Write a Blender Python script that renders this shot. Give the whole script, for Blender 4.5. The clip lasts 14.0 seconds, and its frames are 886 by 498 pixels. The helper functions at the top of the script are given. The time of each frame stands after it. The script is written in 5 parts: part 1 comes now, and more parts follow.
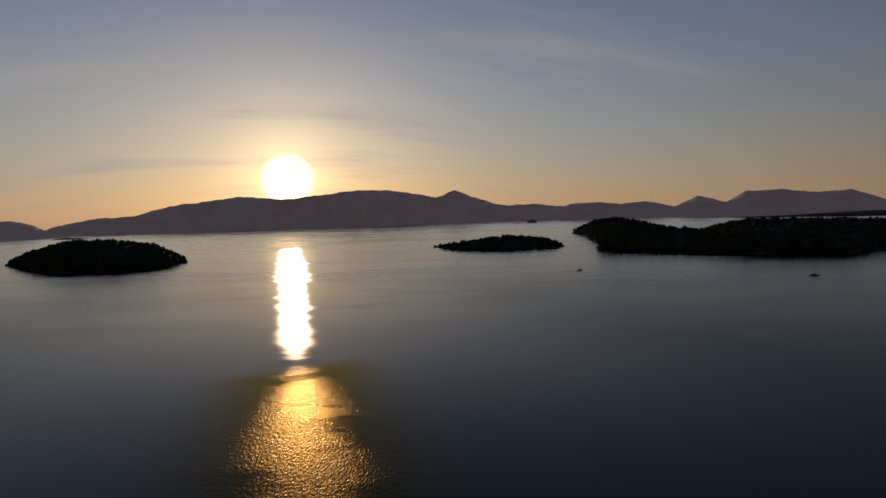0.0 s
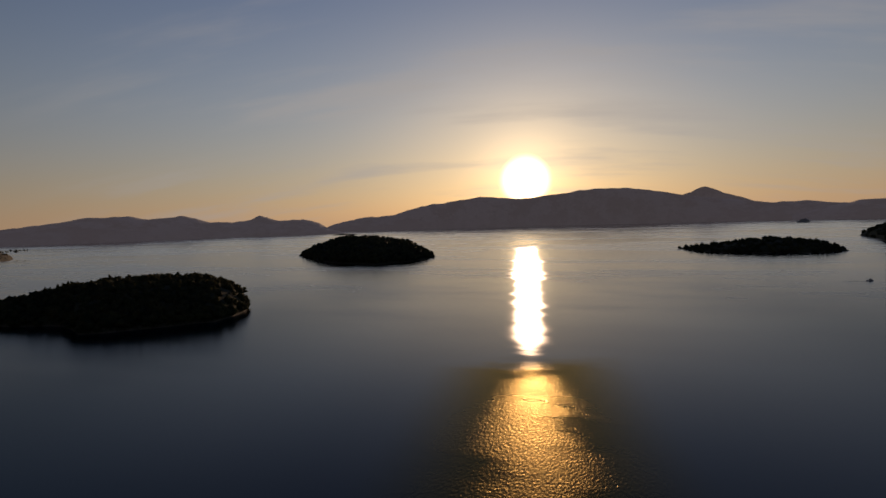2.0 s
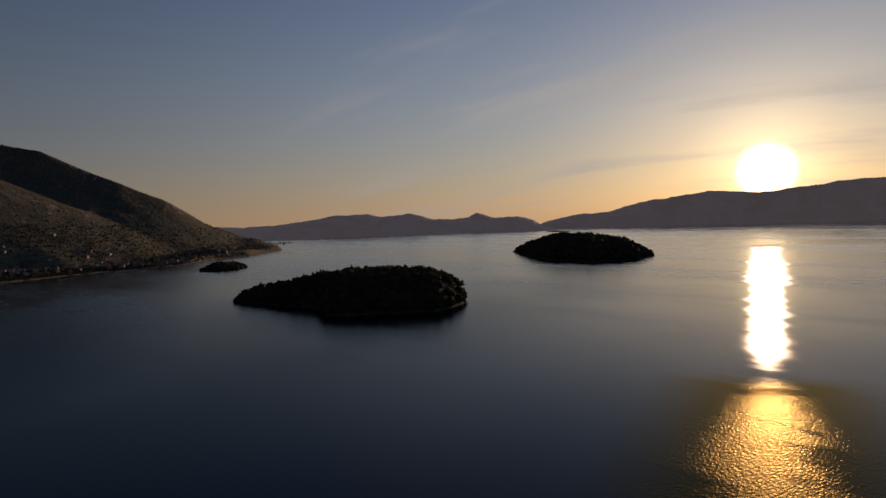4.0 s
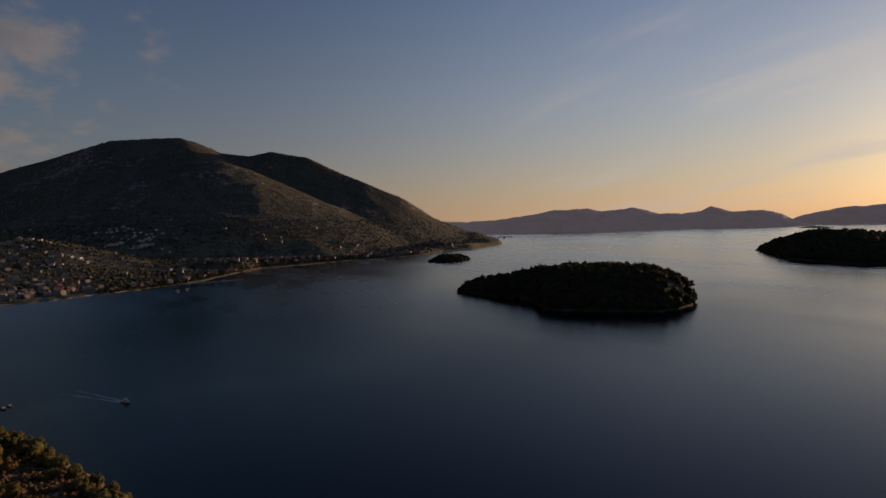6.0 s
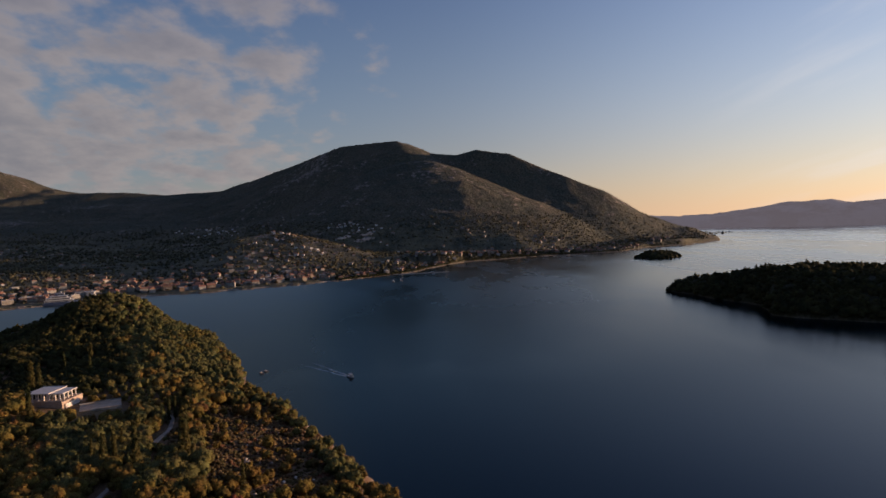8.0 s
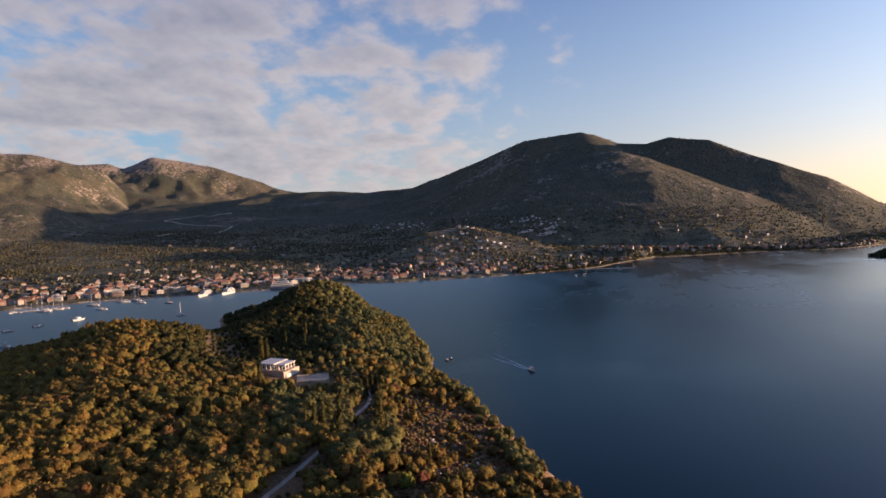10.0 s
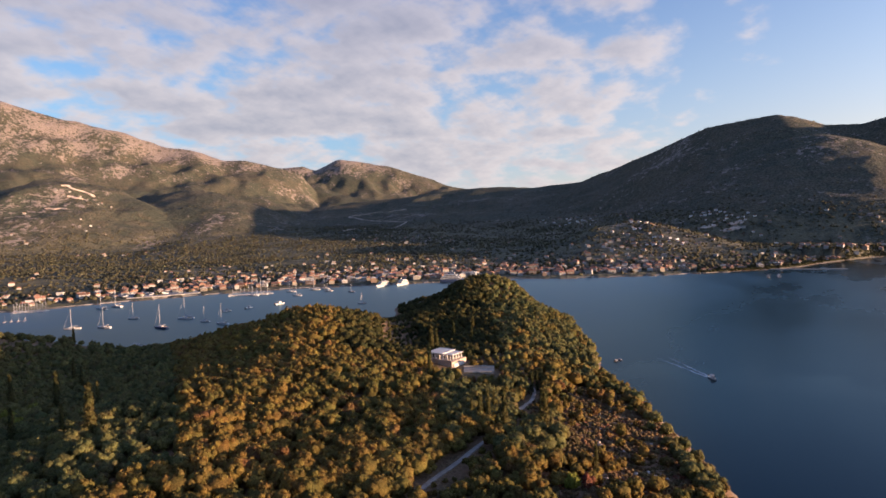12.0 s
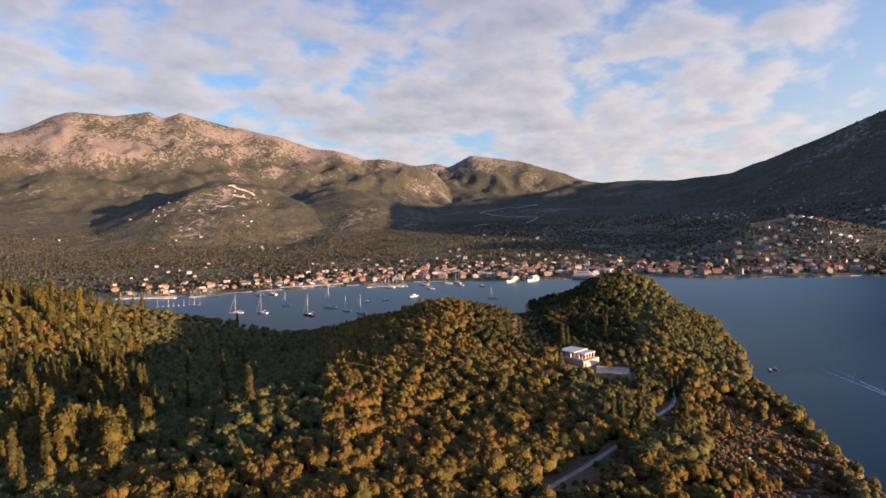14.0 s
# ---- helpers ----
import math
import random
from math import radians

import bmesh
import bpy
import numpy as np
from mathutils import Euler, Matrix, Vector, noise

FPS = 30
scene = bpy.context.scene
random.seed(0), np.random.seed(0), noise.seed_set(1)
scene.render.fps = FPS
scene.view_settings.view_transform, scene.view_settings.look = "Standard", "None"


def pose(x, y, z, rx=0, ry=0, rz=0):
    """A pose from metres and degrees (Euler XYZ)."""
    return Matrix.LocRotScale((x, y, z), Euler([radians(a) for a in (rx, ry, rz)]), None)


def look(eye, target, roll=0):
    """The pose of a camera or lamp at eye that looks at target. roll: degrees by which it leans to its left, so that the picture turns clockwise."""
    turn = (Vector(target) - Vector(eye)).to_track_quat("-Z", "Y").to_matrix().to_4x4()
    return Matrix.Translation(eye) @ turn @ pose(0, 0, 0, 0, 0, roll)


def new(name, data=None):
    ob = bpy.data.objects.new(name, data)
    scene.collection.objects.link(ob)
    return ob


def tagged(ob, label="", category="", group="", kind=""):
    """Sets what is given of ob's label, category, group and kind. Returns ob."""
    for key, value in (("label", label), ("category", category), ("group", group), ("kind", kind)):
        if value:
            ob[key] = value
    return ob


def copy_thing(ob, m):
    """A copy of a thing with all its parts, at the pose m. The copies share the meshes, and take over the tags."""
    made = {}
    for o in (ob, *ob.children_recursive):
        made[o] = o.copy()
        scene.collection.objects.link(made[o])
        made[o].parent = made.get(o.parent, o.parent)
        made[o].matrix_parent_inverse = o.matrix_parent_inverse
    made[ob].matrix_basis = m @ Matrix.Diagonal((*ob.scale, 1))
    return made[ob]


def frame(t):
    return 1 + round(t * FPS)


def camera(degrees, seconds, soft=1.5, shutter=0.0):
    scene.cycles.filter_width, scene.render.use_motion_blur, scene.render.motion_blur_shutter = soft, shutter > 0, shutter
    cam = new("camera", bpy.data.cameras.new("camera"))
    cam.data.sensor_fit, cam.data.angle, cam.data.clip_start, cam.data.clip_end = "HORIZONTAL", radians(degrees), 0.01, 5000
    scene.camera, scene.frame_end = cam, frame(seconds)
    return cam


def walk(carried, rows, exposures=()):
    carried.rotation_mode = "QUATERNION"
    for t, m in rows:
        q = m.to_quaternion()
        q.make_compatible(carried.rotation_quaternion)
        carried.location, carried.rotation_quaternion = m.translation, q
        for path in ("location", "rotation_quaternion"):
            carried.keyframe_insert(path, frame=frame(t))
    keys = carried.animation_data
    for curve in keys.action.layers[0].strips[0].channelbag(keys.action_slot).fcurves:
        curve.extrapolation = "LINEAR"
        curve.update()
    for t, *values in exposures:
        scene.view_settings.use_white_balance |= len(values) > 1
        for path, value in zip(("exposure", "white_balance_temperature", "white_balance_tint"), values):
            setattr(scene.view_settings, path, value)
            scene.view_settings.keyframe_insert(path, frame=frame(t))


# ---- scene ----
# ---------------------------------------------------------------- camera
EYE = 72.0                                   # height over the water
cam = camera(76.2, 14.0, soft=1.6)
TURN = [                                     # seconds, yaw, pitch, roll
    (0.0, -0.00, -3.57, 1.75),
    (0.5, 5.84, -3.39, 1.76),
    (1.0, 12.27, -3.22, 1.80),
    (1.5, 18.06, -3.07, 1.80),
    (2.0, 23.58, -2.95, 1.77),
    (2.5, 29.00, -2.82, 1.82),
    (3.0, 34.24, -2.73, 1.83),
    (5.5, 61.42, -2.48, 1.76),
    (6.0, 66.89, -2.46, 1.72),
    (6.5, 72.55, -2.43, 1.73),
    (7.0, 78.05, -2.41, 1.80),
    (7.5, 82.65, -2.37, 1.81),
    (8.0, 87.06, -2.34, 1.91),
    (8.5, 92.28, -2.31, 1.98),
    (11.0, 113.86, -2.26, 2.17),
    (11.5, 118.49, -2.19, 2.20),
    (12.0, 122.14, -2.18, 2.17),
    (12.5, 125.31, -2.18, 2.12),
    (13.0, 128.55, -2.15, 2.09),
    (13.5, 131.98, -2.16, 2.08),
    (14.0, 135.37, -2.15, 2.11)]
EXPOSE = [(0, -0.08, 6500, 10), (3, 0.0, 6500, 10), (5.5, 0.26, 6500, 10), (7, 0.85, 6450, 10), (8.5, 1.5, 6300, 10), (11, 2.44, 6230, 10), (14, 2.54, 6250, 10)]
walk(cam, [(t, pose(0, 0, EYE, 90 + p, r, y)) for t, y, p, r in TURN], EXPOSE)

# ---------------------------------------------------------------- world, sun
SUN_AZ, SUN_EL = 15.2, 3.67                  # degrees; azimuth counts to the left of +y


def bearing(az, d, z=0.0):
    a = radians(az)
    return Vector((-d * math.sin(a), d * math.cos(a), z))


class Nodes:
    """Short hand for building node trees."""

    def __init__(self, tree):
        self.tree, self.n = tree, tree.nodes
        tree.nodes.clear()

    def add(self, kind, **sets):
        node = self.n.new(kind)
        for key, value in sets.items():
            if key in node.inputs:
                node.inputs[key].default_value = value
            else:
                setattr(node, key, value)
        return node

    def link(self, a, b):
        self.tree.links.new(a, b)

    def put(self, value, socket):
        if isinstance(value, bpy.types.NodeSocket):
            self.link(value, socket)
        else:
            socket.default_value = value

    def math(self, op, a, b=0.0, c=0.0, clamp=False):
        node = self.add("ShaderNodeMath", operation=op, use_clamp=clamp)
        for i, value in enumerate((a, b, c)):
            self.put(value, node.inputs[i])
        return node.outputs[0]

    def vmath(self, op, a, b=(0, 0, 0)):
        node = self.add("ShaderNodeVectorMath", operation=op)
        self.put(a, node.inputs[0])
        self.put(b, node.inputs[1])
        return node.outputs["Value"] if op in ("DOT_PRODUCT", "LENGTH") else node.outputs["Vector"]

    def mix(self, fac, a, b):
        node = self.add("ShaderNodeMix", data_type="RGBA")
        self.put(fac, node.inputs[0])
        self.put(a, node.inputs[6])
        self.put(b, node.inputs[7])
        return node.outputs[2]

    def ramp(self, fac, lo, hi, a=0.0, b=1.0):
        node = self.add("ShaderNodeMapRange", interpolation_type="SMOOTHSTEP")
        self.put(fac, node.inputs[0])
        for i, value in enumerate((lo, hi, a, b)):
            node.inputs[i + 1].default_value = value
        return node.outputs[0]

    def noise(self, vec, scale, detail=3.0, rough=0.5):
        node = self.add("ShaderNodeTexNoise", Scale=scale, Detail=detail, Roughness=rough)
        if vec is not None:
            self.link(vec, node.inputs["Vector"])
        return node.outputs["Fac"]

    def stretch(self, vec, scale, turn=0.0):
        node = self.add("ShaderNodeMapping")
        self.link(vec, node.inputs["Vector"])
        node.inputs["Scale"].default_value = scale
        node.inputs["Rotation"].default_value = (0, 0, radians(turn))
        return node.outputs["Vector"]


def build_world():
    world = bpy.data.worlds.new("evening_sky")
    scene.world = world
    world.use_nodes = True
    n = Nodes(world.node_tree)
    sky = n.add("ShaderNodeTexSky", sky_type="NISHITA", sun_disc=False, sun_elevation=radians(SUN_EL),
                sun_rotation=radians(-SUN_AZ), altitude=60.0, air_density=1.0, dust_density=0.7, ozone_density=3.0)
    way = n.add("ShaderNodeTexCoord").outputs["Generated"]
    s = bearing(SUN_AZ, math.cos(radians(SUN_EL)), math.sin(radians(SUN_EL)))
    near = n.vmath("DOT_PRODUCT", way, tuple(s))
    sep = n.add("ShaderNodeSeparateXYZ")
    n.link(way, sep.inputs[0])
    rise = n.math("MAXIMUM", sep.outputs[2], 0.0)
    # pale evening haze low over the horizon, warmest under the sun
    low = n.math("POWER", 2.718, n.math("MULTIPLY", rise, -9.0))
    warm = n.mix(n.ramp(near, -0.6, 0.95), (1.42, 1.52, 1.72, 1), (3.95, 2.28, 1.06, 1))
    base = n.mix(n.math("MULTIPLY", low, 0.8), n.mix(0.30, sky.outputs[0], (1.0, 1.4, 2.25, 1)), warm)
    # clouds on a flat layer overhead, thick away from the sun and open towards it
    up = n.math("ADD", rise, 0.30)
    flat = n.add("ShaderNodeCombineXYZ")
    n.put(n.math("DIVIDE", sep.outputs[0], up), flat.inputs[0])
    n.put(n.math("DIVIDE", sep.outputs[1], up), flat.inputs[1])
    layer = flat.outputs[0]
    c = bearing(158, 1.0, 0.4)
    side = n.ramp(n.vmath("DOT_PRODUCT", way, tuple(c)), 0.41, 0.82)

    def puffs(shift):
        """Density of broken cumulus at the layer's point moved by shift."""
        p = n.vmath("ADD", layer, shift)
        big = n.noise(p, 2.0, 2.0, 0.5)
        mid = n.noise(p, 7.0, 4.0, 0.54)
        return n.math("ADD", n.math("MULTIPLY", big, 0.46), n.math("MULTIPLY", mid, 0.54))

    dens = puffs((0, 0, 0))
    towards = bearing(SUN_AZ + 25, 0.06)
    lit = n.math("SUBTRACT", dens, puffs(tuple(towards)))
    cover = n.ramp(n.math("MULTIPLY_ADD", side, 0.20, dens), 0.565, 0.73)
    cover = n.math("MULTIPLY", n.math("MULTIPLY", cover, n.ramp(side, 0.0, 0.12)), 0.9)
    thick = n.ramp(n.math("MULTIPLY_ADD", side, 0.20, dens), 0.62, 0.88)
    shade = n.math("ADD", n.ramp(lit, -0.09, 0.09, 0.0, 0.42), n.math("MULTIPLY_ADD", thick, -0.74, 0.76), clamp=True)
    cloud = n.mix(shade, (0.84, 0.85, 1.02, 1), (1.85, 1.62, 1.58, 1))
    # thin streaks of high cloud near the sun
    thin = n.noise(n.stretch(n.stretch(layer, (1, 1, 1), -SUN_AZ), (0.42, 1.7, 1)), 2.2, 5.0, 0.55)
    veil = n.math("MULTIPLY", n.ramp(thin, 0.47, 0.72), n.ramp(near, 0.6, 0.98, 0.0, 0.6))
    base = n.mix(veil, base, (2.9, 2.7, 2.6, 1))
    col = n.mix(cover, base, cloud)
    # the glow of the sun in hazy air
    core = n.ramp(near, math.cos(radians(2.8)), math.cos(radians(0.9)), 0.0, 34.0)
    halo = n.math("MULTIPLY", n.math("POWER", n.math("MAXIMUM", near, 0.0), 380.0), 6.0)
    wide = n.math("MULTIPLY", n.math("POWER", n.math("MAXIMUM", near, 0.0), 45.0), 0.9)
    glow = n.add("ShaderNodeVectorMath", operation="SCALE")
    glow.inputs[0].default_value = (1.0, 0.69, 0.35)
    n.put(n.math("ADD", core, n.math("ADD", halo, wide)), glow.inputs["Scale"])
    broad = n.add("ShaderNodeVectorMath", operation="SCALE")
    broad.inputs[0].default_value = (1.0, 0.87, 0.76)
    n.put(n.math("MULTIPLY", n.math("POWER", n.math("MULTIPLY_ADD", near, 0.5, 0.5), 3.0), 1.0), broad.inputs["Scale"])
    total = n.vmath("ADD", n.vmath("ADD", col, glow.outputs[0]), broad.outputs[0])
    # the sky deepens to blue overhead
    deep = n.add("ShaderNodeVectorMath", operation="MULTIPLY")
    n.link(total, deep.inputs[0])
    n.put(n.mix(n.ramp(rise, 0.16, 0.62), (1, 1, 1, 1), (0.45, 0.55, 0.82, 1)), deep.inputs[1])
    # and dims away from the sun
    dim = n.add("ShaderNodeVectorMath", operation="SCALE")
    n.link(deep.outputs[0], dim.inputs[0])
    n.put(n.ramp(near, 0.25, 0.99, 0.74, 1.0), dim.inputs["Scale"])
    back = n.add("ShaderNodeBackground", Strength=0.1)
    n.link(dim.outputs[0], back.inputs["Color"])
    out = n.add("ShaderNodeOutputWorld")
    n.link(back.outputs[0], out.inputs[0])


build_world()
lamp = bpy.data.lights.new("sun", "SUN")
lamp.energy, lamp.angle, lamp.color = 2.8, radians(0.6), (1.0, 0.63, 0.39)
sun = new("sun", lamp)
sun.matrix_world = look(bearing(SUN_AZ, 900, 900 * math.tan(radians(SUN_EL))), (0, 0, 0))

# ---------------------------------------------------------------- materials


def surface(name, colours, scale=1.0, rough=0.85, bump=0.0, metal=0.0, vary=0.0, island=0.0, detail=4.0, spec=0.3):
    """A plain weathered surface: two colours mixed by noise at two scales, relief, and a shift from piece to piece."""
    mat = bpy.data.materials.new(name)
    mat.use_nodes = True
    n = Nodes(mat.node_tree)
    pos = n.add("ShaderNodeTexCoord").outputs["Object"]
    fine, broad = n.noise(pos, scale, detail, 0.6), n.noise(pos, scale * 0.17, 2.0)
    fac = n.ramp(n.math("ADD", n.math("MULTIPLY", fine, 0.6), n.math("MULTIPLY", broad, 0.4)), 0.34, 0.66)
    col = n.mix(fac, (*colours[0], 1), (*colours[1], 1))
    if vary or island:
        rnd = n.add("ShaderNodeObjectInfo").outputs["Random"] if vary else n.add("ShaderNodeNewGeometry").outputs["Random Per Island"]
        amount = vary or island
        hsv = n.add("ShaderNodeHueSaturation")
        n.link(col, hsv.inputs["Color"])
        n.put(n.math("MULTIPLY_ADD", rnd, 2 * amount, 1 - amount), hsv.inputs["Value"])
        n.put(n.math("MULTIPLY_ADD", n.math("FRACT", n.math("MULTIPLY", rnd, 7.3)), 0.06 * amount, 0.5 - 0.03 * amount), hsv.inputs["Hue"])
        col = hsv.outputs[0]
    bsdf = n.add("ShaderNodeBsdfPrincipled", Roughness=rough, Metallic=metal)
    bsdf.inputs["Specular IOR Level"].default_value = spec
    n.link(col, bsdf.inputs["Base Color"])
    if bump:
        b = n.add("ShaderNodeBump", Strength=0.6, Distance=bump)
        n.link(fine, b.inputs["Height"])
        n.link(b.outputs[0], bsdf.inputs["Normal"])
    out = n.add("ShaderNodeOutputMaterial")
    n.link(bsdf.outputs[0], out.inputs[0])
    return mat


def palette(name, colours, rough=0.8):
    """Painted walls: each house takes one colour of the list by its own random number."""
    mat = surface(name, ((0.6, 0.56, 0.5), (0.66, 0.63, 0.58)), 0.6, rough)
    n = Nodes(mat.node_tree)
    rnd = n.add("ShaderNodeObjectInfo").outputs["Random"]
    ramp = n.add("ShaderNodeValToRGB")
    ramp.color_ramp.interpolation = "CONSTANT"
    for i, c in enumerate(colours):
        e = ramp.color_ramp.elements[i] if i < 2 else ramp.color_ramp.elements.new(i / len(colours))
        e.position, e.color = i / len(colours), (*c, 1)
    n.link(rnd, ramp.inputs[0])
    pos = n.add("ShaderNodeTexCoord").outputs["Object"]
    stain = n.ramp(n.noise(pos, 0.5, 5.0, 0.6), 0.35, 0.75, 1.0, 0.78)
    dirt = n.add("ShaderNodeVectorMath", operation="SCALE")
    n.link(ramp.outputs[0], dirt.inputs[0])
    n.put(stain, dirt.inputs["Scale"])
    bsdf = n.add("ShaderNodeBsdfPrincipled", Roughness=rough)
    n.link(dirt.outputs[0], bsdf.inputs["Base Color"])
    n.link(bsdf.outputs[0], n.add("ShaderNodeOutputMaterial").inputs[0])
    return mat


def land_material(name, green, dry, rock, rock_line, rock_amount, grain=0.02, relief=6.0, air=None, plain=(0.12, 0.10, 0.055)):
    """Scrub-covered slopes with dry patches and bare limestone that thickens with height and slope."""
    mat = bpy.data.materials.new(name)
    mat.use_nodes = True
    n = Nodes(mat.node_tree)
    geo = n.add("ShaderNodeNewGeometry")
    pos = geo.outputs["Position"]
    sep, nor = n.add("ShaderNodeSeparateXYZ"), n.add("ShaderNodeSeparateXYZ")
    n.link(pos, sep.inputs[0])
    n.link(geo.outputs["True Normal"], nor.inputs[0])
    broad, mid, fine = n.noise(pos, grain * 0.12, 3.0), n.noise(pos, grain, 5.0, 0.6), n.noise(pos, grain * 9, 4.0, 0.65)
    veg = n.mix(n.ramp(n.math("ADD", n.math("MULTIPLY", mid, 0.55), n.math("MULTIPLY", broad, 0.45)), 0.38, 0.62), (*green, 1), (*dry, 1))
    shrubs = n.ramp(fine, 0.40, 0.60, 0.55, 1.25)
    sc = n.add("ShaderNodeVectorMath", operation="SCALE")
    n.link(veg, sc.inputs[0])
    n.put(shrubs, sc.inputs["Scale"])
    # bare limestone: crags scattered where the slope is high or steep, streaked downhill
    high = n.ramp(sep.outputs[2], rock_line * 0.52, rock_line * 0.95, 0.0, 0.58)
    steep = n.ramp(nor.outputs[2], 0.95, 0.70, 0.0, 0.08)
    region = n.math("ADD", n.math("ADD", high, steep), n.math("MULTIPLY_ADD", n.noise(n.stretch(pos, (1, 1, 0.6)), grain * 0.2, 4.0, 0.6), 2.6, -1.52))
    crag = n.noise(n.stretch(pos, (1, 1, 0.35)), grain * 2.6, 6.0, 0.72)
    bare = n.math("MULTIPLY", n.ramp(n.math("MULTIPLY_ADD", region, 0.27, crag), 0.55, 0.62), rock_amount)
    field = n.ramp(sep.outputs[2], 110, 35, 0.0, 0.6)      # tilled and grassy ground of the plain
    col = n.mix(n.math("MULTIPLY", field, n.ramp(mid, 0.35, 0.6)), sc.outputs[0], (*plain, 1))
    stone = n.add("ShaderNodeVectorMath", operation="SCALE")
    stone.inputs[0].default_value = rock
    n.put(n.ramp(n.math("ADD", n.math("MULTIPLY", fine, 0.5), n.math("MULTIPLY", n.noise(pos, grain * 5, 5.0, 0.7), 0.5)), 0.38, 0.62, 0.62, 1.2), stone.inputs["Scale"])
    col = n.mix(bare, col, stone.outputs[0])
    washed = n.ramp(n.math("MULTIPLY_ADD", mid, 1.6, sep.outputs[2]), 2.1, 1.5, 0.0, 0.45)      # bare rock at the waterline
    col = n.mix(washed, col, stone.outputs[0])
    bsdf = n.add("ShaderNodeBsdfPrincipled", Roughness=0.92)
    bsdf.inputs["Specular IOR Level"].default_value = 0.15
    n.link(col, bsdf.inputs["Base Color"])
    b = n.add("ShaderNodeBump", Strength=0.8, Distance=relief)
    n.put(n.math("ADD", n.math("MULTIPLY", mid, 1.0), n.math("ADD", n.math("MULTIPLY", crag, 0.8), n.math("MULTIPLY", fine, 0.25))), b.inputs["Height"])
    if relief:
        n.link(b.outputs[0], bsdf.inputs["Normal"])
    if air:                                  # an even glow on the far hills stands in for haze
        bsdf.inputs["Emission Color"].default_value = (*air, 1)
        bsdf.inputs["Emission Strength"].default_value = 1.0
    n.link(bsdf.outputs[0], n.add("ShaderNodeOutputMaterial").inputs[0])
    return mat


def water_material():
    mat = bpy.data.materials.new("sea_water")
    mat.use_nodes = True
    n = Nodes(mat.node_tree)
    pos = n.add("ShaderNodeNewGeometry").outputs["Position"]
    # breeze lanes on open water; off the headland ripples keep to the sun's line
    lanes = n.noise(n.stretch(pos, (0.0016, 0.0052, 1)), 1.0, 4.0, 0.55)
    patch = n.noise(n.stretch(pos, (0.012, 0.03, 1)), 1.0, 4.0, 0.6)
    off = n.vmath("LENGTH", pos)
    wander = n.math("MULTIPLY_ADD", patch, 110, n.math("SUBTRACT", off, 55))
    lane = n.math("ABSOLUTE", n.vmath("DOT_PRODUCT", pos, (math.cos(radians(15)), math.sin(radians(15)), 0)))      # ruffled lane laid along the sun's bearing to set the glitter's width
    glitter_lane = n.math("MULTIPLY", n.ramp(wander, 292, 256), n.ramp(lane, 52, 12))
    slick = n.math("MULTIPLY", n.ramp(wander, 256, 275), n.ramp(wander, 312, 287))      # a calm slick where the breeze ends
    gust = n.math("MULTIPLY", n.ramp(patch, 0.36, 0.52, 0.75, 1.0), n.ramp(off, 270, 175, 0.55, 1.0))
    ripple = n.noise(n.stretch(pos, (1.25, 0.62, 1), 25), 1.0, 2.0, 0.55)
    swell = n.noise(n.stretch(pos, (0.5, 0.3, 1), -20), 1.0, 2.0, 0.5)
    height = n.math("ADD", n.math("MULTIPLY", ripple, n.math("MULTIPLY", n.math("MULTIPLY", glitter_lane, gust), RIPPLE)), n.math("MULTIPLY", swell, SWELL))
    b = n.add("ShaderNodeBump", Strength=1.0, Distance=1.0)
    n.put(height, b.inputs["Height"])
    gloss = n.add("ShaderNodeBsdfGlossy", distribution="BECKMANN")
    calm = n.ramp(n.math("ADD", n.math("MULTIPLY", lanes, 0.7), n.math("MULTIPLY", patch, 0.3)), 0.40, 0.60, 0.21, 0.29)
    place = n.add("ShaderNodeSeparateXYZ")
    n.link(pos, place.inputs[0])
    calm = n.math("ADD", calm, n.ramp(place.outputs[1], 60, -200, 0.0, 0.19))      # the bay is evenly ruffled
    calm = n.math("MULTIPLY", calm, n.ramp(off, 300, 620, 0.84, 1.0))
    calm = n.math("MULTIPLY", calm, n.math("MULTIPLY_ADD", slick, -0.14, 1.0))
    n.put(n.mix(glitter_lane, calm, n.math("MULTIPLY_ADD", gust, 0.26, 0.08)), gloss.inputs["Roughness"])
    # reflections dimmed in the gloss colour away from the glitter and in the bay
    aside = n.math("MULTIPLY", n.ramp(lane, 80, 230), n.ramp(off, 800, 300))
    dimmed_gloss = n.mix(n.ramp(place.outputs[1], 150, -60), n.mix(aside, (1, 1, 1, 1), (0.66, 0.68, 0.71, 1)), (0.50, 0.67, 0.76, 1))
    n.put(n.mix(glitter_lane, dimmed_gloss, (0.88, 0.66, 0.27, 1)), gloss.inputs["Color"])      # gold tint painted into the gloss along the sun's glitter path
    depth = n.add("ShaderNodeBsdfDiffuse")
    depth.inputs["Color"].default_value = (0.0006, 0.0055, 0.010, 1)
    sheen = n.add("ShaderNodeFresnel", IOR=1.33)
    for node in (gloss, sheen):
        n.link(b.outputs[0], node.inputs["Normal"])
    both = n.add("ShaderNodeMixShader")
    n.link(sheen.outputs[0], both.inputs[0])
    n.link(depth.outputs[0], both.inputs[1])
    n.link(gloss.outputs[0], both.inputs[2])
    n.link(both.outputs[0], n.add("ShaderNodeOutputMaterial").inputs[0])
    return mat


